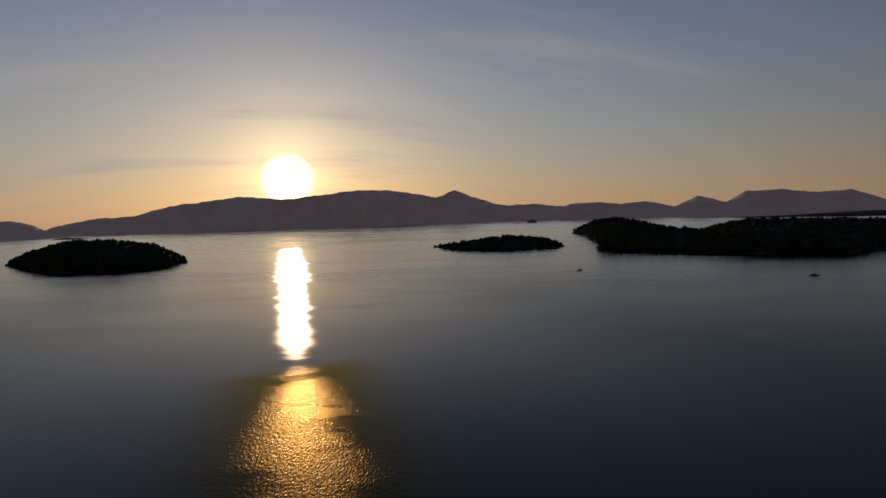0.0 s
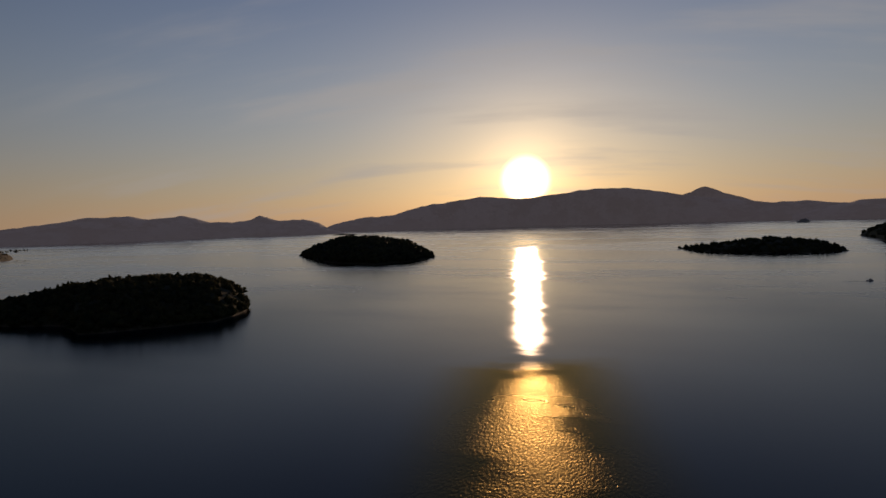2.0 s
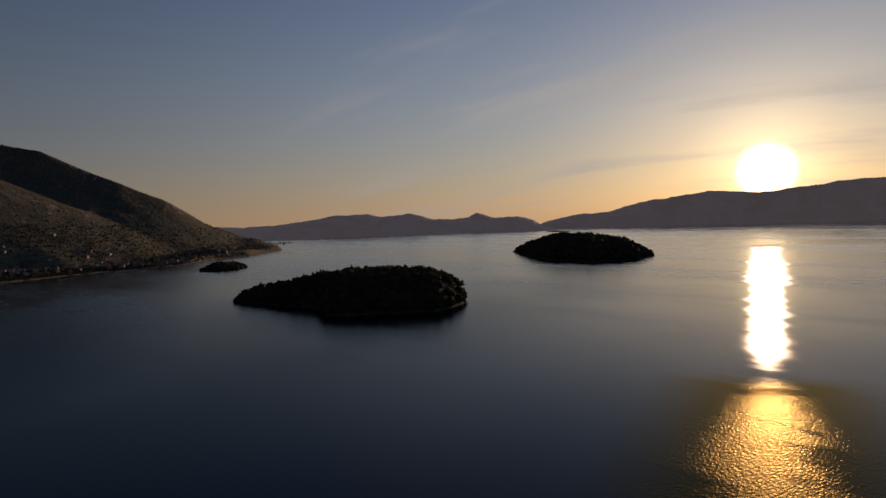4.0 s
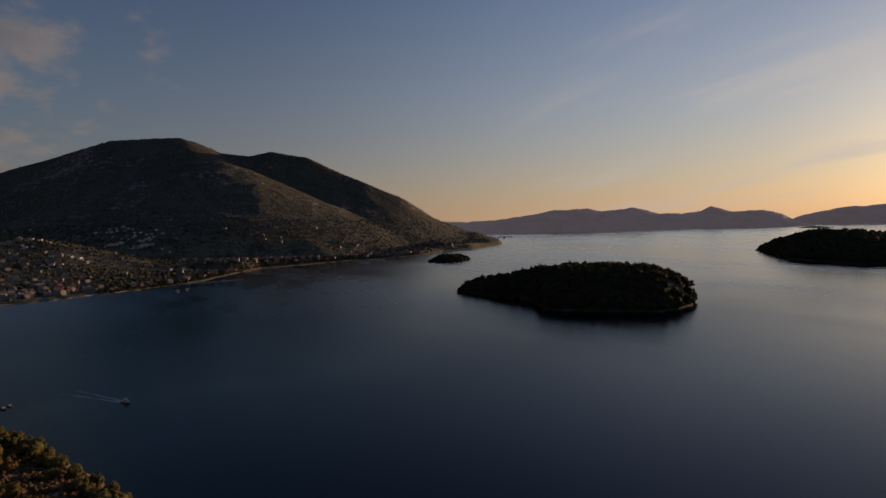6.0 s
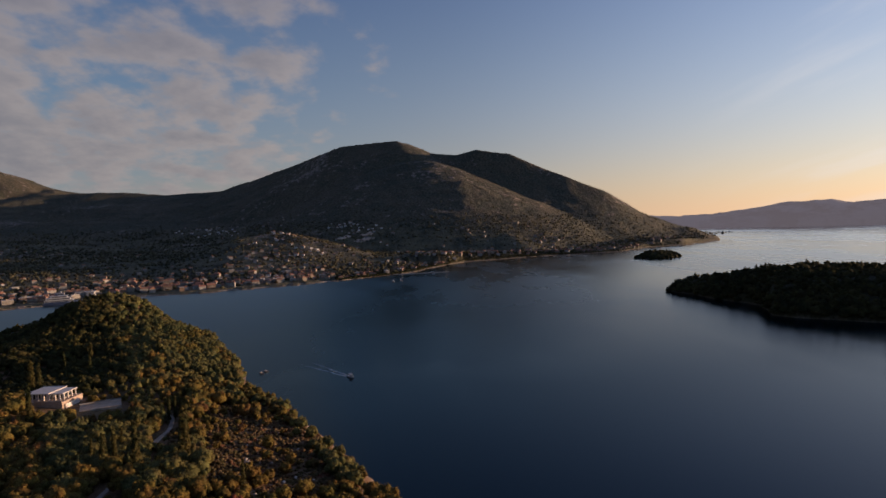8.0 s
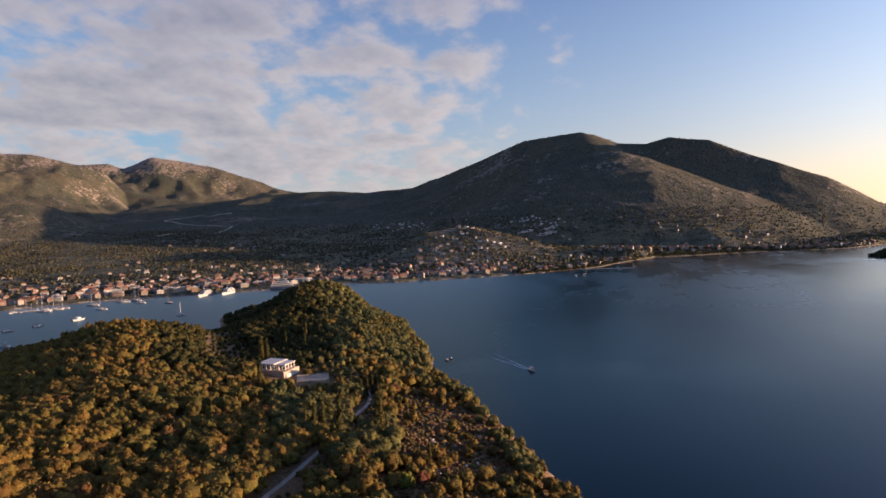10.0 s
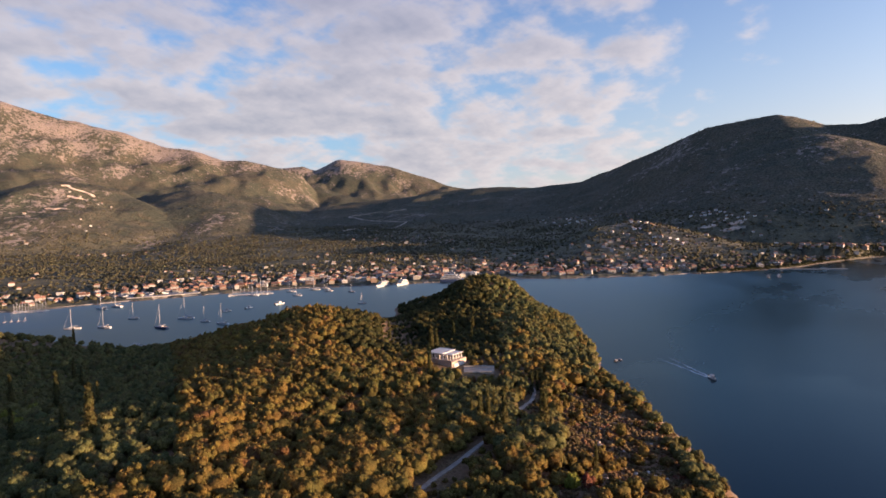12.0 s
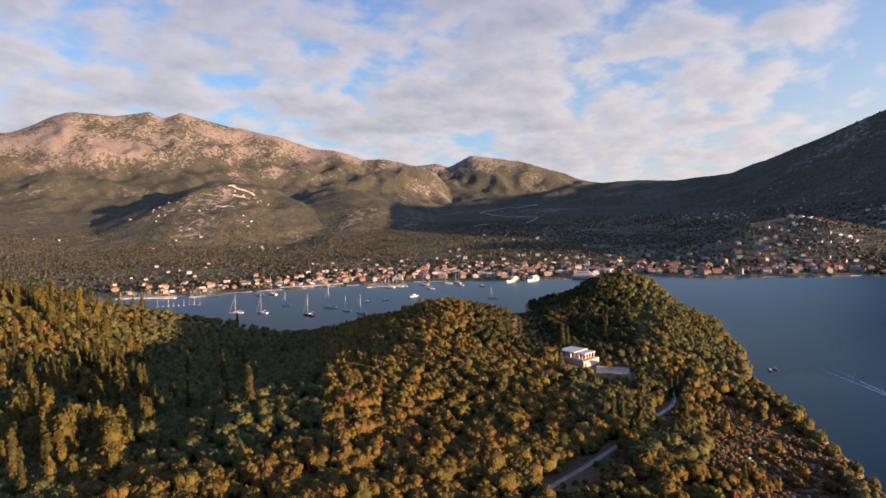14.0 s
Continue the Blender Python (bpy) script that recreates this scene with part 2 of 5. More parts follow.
RIPPLE, SWELL = 0.17, 0.012
SEA = water_material()
MOUNTAIN = land_material("mountain_scrub", (0.060, 0.065, 0.045), (0.097, 0.086, 0.058), (0.31, 0.25, 0.215), 680, 0.68, 0.02, 9.0, plain=(0.150, 0.135, 0.080))
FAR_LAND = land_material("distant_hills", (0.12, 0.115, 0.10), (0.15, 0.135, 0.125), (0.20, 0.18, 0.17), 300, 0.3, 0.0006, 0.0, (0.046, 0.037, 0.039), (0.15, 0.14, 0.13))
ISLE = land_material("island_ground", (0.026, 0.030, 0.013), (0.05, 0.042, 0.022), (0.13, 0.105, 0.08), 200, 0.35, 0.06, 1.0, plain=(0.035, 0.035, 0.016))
HILL = land_material("hillside_soil", (0.115, 0.085, 0.042), (0.26, 0.135, 0.075), (0.32, 0.25, 0.19), 300, 0.5, 0.12, 0.6, plain=(0.16, 0.105, 0.058))


def foliage(name, dark, light, rust, rust_amount=0.12, scale=0.16):
    """Leaves: tree to tree and leaf to leaf variation, with some dry rusty crowns."""
    mat = bpy.data.materials.new(name)
    mat.use_nodes = True
    n = Nodes(mat.node_tree)
    geo = n.add("ShaderNodeNewGeometry")
    pos, leaf = geo.outputs["Position"], geo.outputs["Random Per Island"]
    tree, patch = n.noise(pos, scale, 1.0), n.noise(pos, scale * 0.16, 3.0)
    fac = n.ramp(n.math("ADD", n.math("MULTIPLY", tree, 0.55), n.math("MULTIPLY", patch, 0.45)), 0.36, 0.62)
    col = n.mix(fac, (*dark, 1), (*light, 1))
    dry = n.math("MULTIPLY", n.ramp(n.noise(n.vmath("ADD", pos, (40, 9, 3)), scale * 0.8, 2.0), 0.60, 0.70), rust_amount * 6, clamp=True)
    col = n.mix(dry, col, (*rust, 1))
    hsv = n.add("ShaderNodeHueSaturation")
    n.link(col, hsv.inputs["Color"])
    sprays = n.noise(pos, 2.6, 3.0, 0.6)
    n.put(n.math("MULTIPLY", n.math("MULTIPLY_ADD", leaf, 0.45, 0.77), n.ramp(sprays, 0.34, 0.66, 0.74, 1.28)), hsv.inputs["Value"])
    tufts = n.add("ShaderNodeBump", Strength=0.9, Distance=0.45)
    n.link(sprays, tufts.inputs["Height"])
    n.put(n.math("MULTIPLY_ADD", leaf, 0.03, 0.485), hsv.inputs["Hue"])
    bsdf = n.add("ShaderNodeBsdfPrincipled", Roughness=0.8)
    bsdf.inputs["Specular IOR Level"].default_value = 0.1
    n.link(hsv.outputs[0], bsdf.inputs["Base Color"])
    thin = n.add("ShaderNodeBsdfTranslucent")          # light through the leaves
    n.link(hsv.outputs[0], thin.inputs["Color"])
    n.link(tufts.outputs[0], bsdf.inputs["Normal"])
    n.link(tufts.outputs[0], thin.inputs["Normal"])
    both = n.add("ShaderNodeMixShader", Fac=0.5)
    n.link(bsdf.outputs[0], both.inputs[1])
    n.link(thin.outputs[0], both.inputs[2])
    n.link(both.outputs[0], n.add("ShaderNodeOutputMaterial").inputs[0])
    return mat


LEAVES = foliage("broadleaf_foliage", (0.128, 0.110, 0.033), (0.222, 0.142, 0.039), (0.225, 0.115, 0.050), 0.12)
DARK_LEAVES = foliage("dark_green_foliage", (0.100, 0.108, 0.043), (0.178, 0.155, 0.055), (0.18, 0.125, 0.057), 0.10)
RED_LEAVES = foliage("russet_foliage", (0.16, 0.05, 0.035), (0.26, 0.10, 0.06), (0.26, 0.10, 0.06))
LIME_LEAVES = foliage("yellow_green_foliage", (0.16, 0.17, 0.03), (0.26, 0.24, 0.05), (0.26, 0.24, 0.05))
# also used to darken the wood on the knoll's shaded back
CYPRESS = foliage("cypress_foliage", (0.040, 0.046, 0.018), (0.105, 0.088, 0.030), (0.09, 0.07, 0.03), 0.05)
PINE = foliage("pine_foliage", (0.085, 0.080, 0.022), (0.185, 0.140, 0.036), (0.14, 0.11, 0.03), 0.05)
OLIVE = foliage("olive_foliage", (0.090, 0.090, 0.054), (0.140, 0.126, 0.076), (0.13, 0.09, 0.045), 0.05, 0.03)
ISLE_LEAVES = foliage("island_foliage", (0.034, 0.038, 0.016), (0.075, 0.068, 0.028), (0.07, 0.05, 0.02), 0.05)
BOULDER = surface("limestone_boulder", ((0.30, 0.25, 0.20), (0.46, 0.40, 0.34)), 1.5, 0.9, 0.05)
BARK = surface("bark", ((0.07, 0.05, 0.035), (0.14, 0.11, 0.08)), 6.0, 0.95, 0.03)
WALLS = palette("painted_walls", [(0.27, 0.26, 0.235), (0.23, 0.195, 0.15), (0.37, 0.36, 0.34), (0.21, 0.145, 0.10), (0.25, 0.21, 0.165), (0.30, 0.28, 0.25), (0.20, 0.135, 0.10), (0.27, 0.245, 0.205)])
ROOFS = surface("terracotta_tiles", ((0.19, 0.095, 0.065), (0.30, 0.155, 0.10)), 1.3, 0.85, 0.05, vary=0.35)
FLAT_ROOF = surface("flat_roof_screed", ((0.42, 0.40, 0.38), (0.55, 0.53, 0.50)), 0.8, 0.9, 0.02)
GLASS = surface("dark_window_glass", ((0.02, 0.025, 0.03), (0.05, 0.055, 0.06)), 0.5, 0.12, spec=0.6)
WHITE = surface("white_boat_paint", ((0.36, 0.36, 0.36), (0.48, 0.48, 0.47)), 0.7, 0.35, spec=0.5)
NAVY = surface("navy_boat_paint", ((0.03, 0.05, 0.10), (0.05, 0.07, 0.13)), 0.7, 0.35, spec=0.5)
DECK = surface("teak_deck", ((0.30, 0.20, 0.12), (0.40, 0.28, 0.17)), 3.0, 0.8)
ALLOY = surface("mast_alloy", ((0.42, 0.42, 0.42), (0.54, 0.54, 0.54)), 2.0, 0.45, metal=0.4)
CANVAS = surface("sail_cover_canvas", ((0.10, 0.13, 0.22), (0.62, 0.60, 0.55)), 0.08, 0.9)
CONCRETE = surface("pale_concrete", ((0.24, 0.22, 0.195), (0.36, 0.335, 0.30)), 0.7, 0.92, 0.03)
PAVING = surface("road_gravel", ((0.24, 0.195, 0.15), (0.38, 0.32, 0.26)), 0.5, 0.95, 0.03)
PLASTER = surface("villa_plaster", ((0.55, 0.50, 0.44), (0.66, 0.61, 0.55)), 0.8, 0.85, 0.01)
STONE = surface("villa_stone", ((0.30, 0.22, 0.16), (0.46, 0.36, 0.28)), 1.8, 0.9, 0.05)
TIMBER = surface("dark_timber", ((0.10, 0.07, 0.045), (0.18, 0.13, 0.09)), 4.0, 0.85, 0.01)
FOAM = surface("wake_foam", ((0.30, 0.33, 0.36), (0.62, 0.64, 0.66)), 0.9, 0.6, 0.05)
SCRUB = foliage("dry_scrub_foliage", (0.12, 0.095, 0.042), (0.24, 0.155, 0.080), (0.28, 0.13, 0.075), 0.25, 0.3)
TERRACE = surface("bare_earth", ((0.36, 0.27, 0.20), (0.52, 0.42, 0.34)), 0.08, 0.95, 0.3)

# ---------------------------------------------------------------- helpers for meshes
def value_noise(x, y, seed=0):
    """Smooth random field in 0..1 on arrays."""
    xi, yi = np.floor(x).astype(np.int64), np.floor(y).astype(np.int64)
    fx, fy = x - xi, y - yi
    fx, fy = fx * fx * (3 - 2 * fx), fy * fy * (3 - 2 * fy)

    def rnd(i, j):
        h = (i * 374761393 + j * 668265263 + seed * 1442695041) & 0x7FFFFFFF
        h = ((h ^ (h >> 13)) * 1274126177) & 0x7FFFFFFF
        return ((h ^ (h >> 16)) & 0xFFFF) / 65535.0

    a = rnd(xi, yi) * (1 - fx) + rnd(xi + 1, yi) * fx
    b = rnd(xi, yi + 1) * (1 - fx) + rnd(xi + 1, yi + 1) * fx
    return a * (1 - fy) + b * fy


def fbm(x, y, octaves=5, seed=0, ridged=False):
    total, amp, norm = 0.0, 1.0, 0.0
    for i in range(octaves):
        v = value_noise(x * 2 ** i + 17.3 * i, y * 2 ** i - 9.1 * i, seed + i)
        total = total + amp * ((1 - abs(2 * v - 1)) if ridged else v)
        norm, amp = norm + amp, amp * 0.5
    return total / norm


def table(text):
    rows = np.array([[float(v) for v in row.split()] for row in text.split(",")])
    return lambda a: [np.interp(a, rows[:, 0], rows[:, i]) for i in range(1, rows.shape[1])]


def grid_mesh(name, X, Y, Zs, mat, smooth=True):
    m, k = X.shape
    me = bpy.data.meshes.new(name)
    co = np.stack([X, Y, Zs], -1).reshape(-1, 3)
    i = np.arange(m * k).reshape(m, k)
    q = np.stack([i[:-1, :-1], i[:-1, 1:], i[1:, 1:], i[1:, :-1]], -1).reshape(-1, 4)
    fill_mesh(me, co, q, smooth)
    me.materials.append(mat)
    return me


def fill_mesh(me, co, faces, smooth=False):
    """Vertices and equal-sided faces from arrays."""
    nf, side = faces.shape
    me.vertices.add(len(co))
    me.vertices.foreach_set("co", np.ascontiguousarray(co, dtype=np.float32).ravel())
    me.loops.add(nf * side)
    me.loops.foreach_set("vertex_index", np.ascontiguousarray(faces, dtype=np.int32).ravel())
    me.polygons.add(nf)
    me.polygons.foreach_set("loop_start", np.arange(0, nf * side, side, dtype=np.int32))
    me.polygons.foreach_set("loop_total", np.full(nf, side, dtype=np.int32))
    if smooth:
        me.polygons.foreach_set("use_smooth", np.ones(nf, dtype=bool))
    me.update(calc_edges=True)
    me.validate()


# ---------------------------------------------------------------- water
def build_sea():
    az = np.radians(np.linspace(0, 360, 181))
    r = np.concatenate([[0.5], np.geomspace(20, 4950, 60)])
    A, D = np.meshgrid(az, r)
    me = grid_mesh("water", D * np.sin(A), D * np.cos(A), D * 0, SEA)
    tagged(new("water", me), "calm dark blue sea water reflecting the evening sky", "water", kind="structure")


build_sea()

# ---------------------------------------------------------------- mainland across the bay
SHORE = table("56 2100,61.4 1865,64 1640,67 1540,69.8 1350,72.8 1290,76.6 1240,81.7 1150,85 1105,87.5 1010,90 905,92 862,97 805,103 762,111 745,116 760,127 735,138 756,148 750,159 743,166 800,175 900,206 950")
# spurs that run down towards the bay: lateral slope, rounding, then azimuth, height as an angle, distance
SPURS = [(0.44, 45, [(91.2, 8.5, 2190), (89.6, 6.9, 2020), (87.6, 5.0, 1860), (85.0, 2.6, 1690), (82.0, 0.2, 1520), (79.4, -1.9, 1350)]),
         (0.42, 90, [(156.2, 5.0, 2720), (156.0, 5.0, 2480), (156.4, 2.8, 2260), (157.0, 0.2, 2020)]),
         (0.40, 100, [(147.0, 4.4, 2800), (144.8, 3.9, 2500), (143.2, 2.3, 2260), (142.2, 0.0, 2020)])]
# ridges: azimuth, height of the crest as an angle from the eye, distance of the crest
RIDGES = [
    (table("58 -3 1900,61.4 -2.0 1985,63.7 -1.06 2010,65.5 -.85 2010,68 .37 2050,71.1 2.78 2080,74.7 4.43 2100,76.7 5.26 2120,80.2 6.94 2150,82 7.15 2150,83.5 7.42 2150,85.5 7.02 2180,88.3 7.32 2200,90 8.0 2200,91.4 8.62 2200,94 8.4 2220,97 8.1 2250,99.6 7.1 2300,102.4 6.0 2400,104.7 5.2 2600,108.3 3.92 2900,113 3.6 3200,116.5 3.89 3300,119.6 3.8 3350,123 3.5 3400,128 3.0 3400,134 2.4 3400,142 1 3300"),
     lambda s, a: s + np.interp(a, [61, 68, 80, 100, 115, 140], [40, 190, 400, 500, 900, 1200]), 1.0, 700),
    (table("114 1 4450,119.6 3.7 4450,121.9 4.23 4450,124.1 5.2 4450,127 6.2 4450,129.4 6.65 4450,132.3 7.08 4450,134.6 6.1 4450,135.8 6.5 4450,138 6.35 4450,143 5 4450,150 3 4450"),
     lambda s, a: s * 0 + 3100, 1.1, 500),
    (table("133 2 3900,136 5.6 3900,138 6.3 3900,141.2 7.0 3900,143 6.97 3950,145.5 7.9 4000,148.2 8.26 4050,150.8 9.17 4100,154.4 9.9 4150,157.4 10.6 4200,159.7 11.25 4200,161.1 10.65 4200,162.3 11.2 4200,165.1 10.6 4200,168.2 10.9 4200,170 10.1 4200,172 9.1 4200,174 8.5 4200,180 7 4200,206 4 4200"),
     lambda s, a: s * 0 + 2350, 1.15, 500),
    (table("134 0.2 2600,137 1.0 2500,139 2.0 2450,142 2.6 2400,145 2.8 2400,148 2.5 2450,149.5 2.4 2500,151 2.4 2600,153 2.8 2650,156 3.5 2650,158 3.0 2600,160 2.6 2600,163 2.3 2600,168 2.2 2600,176 2.5 2600,206 2 2600"),
     lambda s, a: s * 0 + 1750, 0.9, 420),
    (table("112 -2 1600,118 -1 1700,124 -.3 1800,130 .1 1900,136 .3 2000,146 -.2 1900,150 -1 1800"),
     lambda s, a: s * 0 + 1300, 1.0, 350),
    (table("94 -3 1050,98 -1.6 1150,101 -.7 1200,104 -.2 1250,107 -.7 1200,110 -1.8 1150,114 -3 1100"),
     lambda s, a: s + 110, 1.0, 260),
]


def mainland_height(az, d, rough=True):
    """Height over the water at bearing az (degrees) and distance d (arrays)."""
    az, d = np.asarray(az, float), np.asarray(d, float)
    s = SHORE(az)[0]
    inland = d - s
    soft_shore = sum(SHORE(az + k)[0] for k in (-4, -2, 0, 2, 4)) / 5
    base = np.where(inland < 0, np.maximum(-6, inland * 0.12), 2.2 + np.clip(inland, 0, 60) * 0.02 + np.clip(inland - 60, 0, 3000) * 0.026)
    x, y = -d * np.sin(np.radians(az)), d * np.cos(np.radians(az))
    best = base
    crest = np.zeros_like(d)
    warp = (fbm(x / 260, y / 260, 3, 12) - 0.5) * 9 + (fbm(x / 900, y / 900, 2, 19) - 0.5) * 10
    for ridge, foot, power, fall in RIDGES:
        dc = ridge(az)[1]
        bend = np.clip(np.abs(d - dc) / 700, 0, 1)
        el, dc = [sum(v) / 5 for v in zip(*[ridge(az + (warp + k) * bend) for k in (-4, -2, 0, 2, 4)])]
        dc = dc + (ridge(az)[1] - dc) * (1 - bend)
        top = EYE + dc * np.tan(np.radians(el))
        bc = 2.2 + np.clip(dc - s - 60, 0, 3000) * 0.026
        f = foot(soft_shore, az) * 0.4 + (foot(soft_shore, az - 5) + foot(soft_shore, az + 5)) * 0.3
        t = np.clip((d - f) / np.maximum(dc - f, 1), 0, 1)
        down = np.clip(1 - (d - dc - 70) / fall, 0, 1)
        shape = np.where(d <= dc, t ** power * (1 - 0.18 * np.sin(math.pi * t)), down ** 1.2)
        h = base + np.maximum(top - bc, 0) * shape * np.clip(inland / 30, 0, 1)
        crest = np.where(h > best, np.exp(-((d - dc) / 130) ** 2), crest)
        best = np.maximum(best, h)
    for slope, soft, points in SPURS:
        line = [(bearing(a, r), EYE + r * math.tan(radians(e))) for a, e, r in points]
        for (p, z0), (q, z1) in zip(line, line[1:]):
            dx, dy = q.x - p.x, q.y - p.y
            t = np.clip(((x - p.x) * dx + (y - p.y) * dy) / (dx * dx + dy * dy), 0, 1)
            away = np.hypot(x - p.x - t * dx, y - p.y - t * dy)
            rib = z0 + (z1 - z0) * t - slope * (np.sqrt(away ** 2 + soft ** 2) - soft)
            best = np.maximum(best, base + (rib - base) * np.clip(inland / 120, 0, 1))
    if rough:
        rise = np.clip((best - base) / 120, 0, 1)
        gully = fbm(x / 330, y / 330, 5, 3, True) - 0.62
        fine = fbm(x / 90, y / 90, 3, 8) - 0.5
        soft = np.interp(az, [100, 125], [0.3, 0.8])
        best = best + rise * (1 - 0.85 * crest) * (gully * soft * np.clip((best - base) * 0.55, 0, 170)) + rise * fine * np.interp(az, [105, 140], [7, 20]) * (1 - 0.6 * crest)
    return best


LAND_END = ([62, 72, 85, 100, 112], [2050, 2500, 3000, 3600, 4900])


def build_mainland():
    az = np.arange(60.9, 206.1, 0.24)
    u = np.concatenate([np.linspace(-60, 300, 26), np.geomspace(320, 4000, 190)])
    A, U = np.meshgrid(az, u)
    s = SHORE(A)[0]
    wob = (fbm(A * 0.9, A * 0 + 2, 3, 5) - 0.5) * 26
    D = np.minimum(s + U + wob * np.clip(1 - U / 400, 0, 1), np.interp(A, *LAND_END))
    Zs = mainland_height(A, D)
    Zs = Zs * np.clip((A - 60.9) / 2.2, 0, 1) ** 0.5 - np.clip(61.4 - A, 0, 0.5) * 6    # the point tapers into the sea
    r = np.radians(A)
    me = grid_mesh("mountains", -D * np.sin(r), D * np.cos(r), Zs, MOUNTAIN)
    tagged(new("ground_mainland", me), "scrub-covered mountains with bare limestone above a green plain", "mountain", kind="structure")


build_mainland()


# ---------------------------------------------------------------- far ranges and islands
def sector(name, label, category, rows, mat, step=0.12, cross=26, power=0.55, rough=0.0, shift=60.0, wob=0.0, seed=2):
    """Land seen between two bearings: azimuth, near shore, far shore, height of its crest."""
    f = table(rows)
    first, last = [float(r.split()[0]) for r in (rows.split(",")[0], rows.split(",")[-1])]
    A, S = np.meshgrid(np.arange(first, last + step / 2, step), np.linspace(0, 1, cross))
    near, far, top = f(A)
    D = near + (far - near) * S
    D = D + (fbm(A * 1.3, S * 3, 3, seed) - 0.5) * wob * np.sin(math.pi * S)
    r = np.radians(A)
    X, Y = -D * np.sin(r), D * np.cos(r)
    prof = np.sin(math.pi * np.clip(S * 1.0, 0, 1)) ** power
    Zs = top * prof
    if rough:
        g = fbm(X / shift, Y / shift, 4, seed + 4, True) - 0.6
        Zs = Zs + g * rough * np.clip(Zs * 0.5, 0, 90) * (1 - 0.75 * prof ** 6)
    Zs = np.where((S == 0) | (S == 1), -2.0, Zs)
    ob = new(name, grid_mesh(name, X, Y, Zs, mat))
    return tagged(ob, label, category, kind="structure")


def crest(el, d):
    return EYE + d * math.tan(radians(el))


def far_range(name, label, angles, near, far, seed):
    """A distant range whose crest stands at the given angles."""
    mid = (near + far) / 2
    known = np.array([[float(v) for v in a.split()] for a in angles.split(",")])
    az = np.arange(known[0, 0], known[-1, 0], 0.22)
    el = np.interp(az, known[:, 0], known[:, 1]) + (fbm(az * 1.1, az * 0 + 3, 4, seed) - 0.5) * 0.22      # a broken crest
    rows = ",".join("%g %g %g %g" % (a, near, far, max(2.0, crest(e, mid))) for a, e in zip(az, el))
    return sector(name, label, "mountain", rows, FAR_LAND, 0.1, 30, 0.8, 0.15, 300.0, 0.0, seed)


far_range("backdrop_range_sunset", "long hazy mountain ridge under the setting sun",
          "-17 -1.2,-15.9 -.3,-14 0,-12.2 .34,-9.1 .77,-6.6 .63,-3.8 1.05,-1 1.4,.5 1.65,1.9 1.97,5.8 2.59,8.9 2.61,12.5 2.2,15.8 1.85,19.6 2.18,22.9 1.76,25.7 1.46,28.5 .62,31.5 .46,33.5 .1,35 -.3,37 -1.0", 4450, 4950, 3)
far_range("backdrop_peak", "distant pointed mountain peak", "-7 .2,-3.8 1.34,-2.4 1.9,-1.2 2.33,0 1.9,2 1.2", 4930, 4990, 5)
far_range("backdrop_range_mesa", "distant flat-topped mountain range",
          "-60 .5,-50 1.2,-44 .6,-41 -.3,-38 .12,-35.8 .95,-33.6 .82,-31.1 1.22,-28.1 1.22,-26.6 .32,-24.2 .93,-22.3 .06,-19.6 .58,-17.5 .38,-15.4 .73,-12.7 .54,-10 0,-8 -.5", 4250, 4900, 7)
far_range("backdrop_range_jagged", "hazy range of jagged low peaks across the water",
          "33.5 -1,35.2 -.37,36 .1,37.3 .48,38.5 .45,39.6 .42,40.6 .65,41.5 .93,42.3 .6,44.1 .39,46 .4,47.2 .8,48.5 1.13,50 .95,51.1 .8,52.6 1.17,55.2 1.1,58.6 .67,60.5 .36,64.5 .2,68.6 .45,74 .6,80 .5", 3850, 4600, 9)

ISLANDS = [
    ("island", "low dark wooded island", "24.6 1105 1112 1,26 1040 1250 16,27.3 1000 1350 28,30.4 962 1420 37,33.7 1020 1420 39,35 1055 1420 31,36 1110 1420 24,37.2 1230 1400 10,37.9 1335 1345 1"),
    ("island", "small flat wooded islet with a low crest", "-12.1 1150 1156 1,-11 1110 1230 9,-9.9 1100 1260 13,-8 1090 1270 18,-6.5 1085 1280 20,-4.2 1083 1260 16,-2.5 1090 1250 12,-.5 1140 1240 6,.9 1220 1228 1"),
    ("island", "large dark wooded island with two humps", "-62 1300 1320 1,-56 1200 1600 30,-48 1120 1700 42,-42 1080 1650 38,-38 1060 1600 33,-35.5 950 1550 37,-31.6 945 1500 40,-28.5 945 1500 41,-27.2 945 1480 37,-24.5 938 1400 23,-21.5 960 1500 27,-19 980 1800 37,-17 1000 1950 45,-15.9 1015 1950 42,-15.4 1040 1930 39,-15.2 1300 1900 40,-14 1600 1850 22,-13.2 1720 1830 12,-12.8 1785 1795 1"),
    ("island", "dark wooded island with a ragged tree line", "42.9 535 545 1,43.3 500 590 10,44.4 478 620 19,46 458 640 24,47.6 459 660 26,50.1 456 670 26,52.5 457 675 26,55 457 670 26,56.9 464 650 24,57.3 490 650 24,58 515 645 21,59 525 640 19,61.4 543 640 14,63.3 576 640 11,64.4 585 630 8,65.6 600 606 1"),
    ("island", "tiny low islet off the headland", "64.2 1150 1156 1,65.2 1100 1200 8,66.3 1083 1210 10,67.4 1085 1190 8,68.4 1100 1106 1"),
    ("island", "thin distant island", "-64 3300 3320 2,-50 3300 3800 30,-42 3350 3900 32,-38 3400 3900 24,-35.5 3420 3850 20,-33.5 3450 3800 14,-31.6 3480 3700 8,-29 3500 3600 5,-27.2 3515 3530 2"),
    ("island", "small dark skerry far off", "32.2 3450 3460 2,33 3400 3520 5,33.8 3420 3520 7,34.8 3450 3460 2"),
]
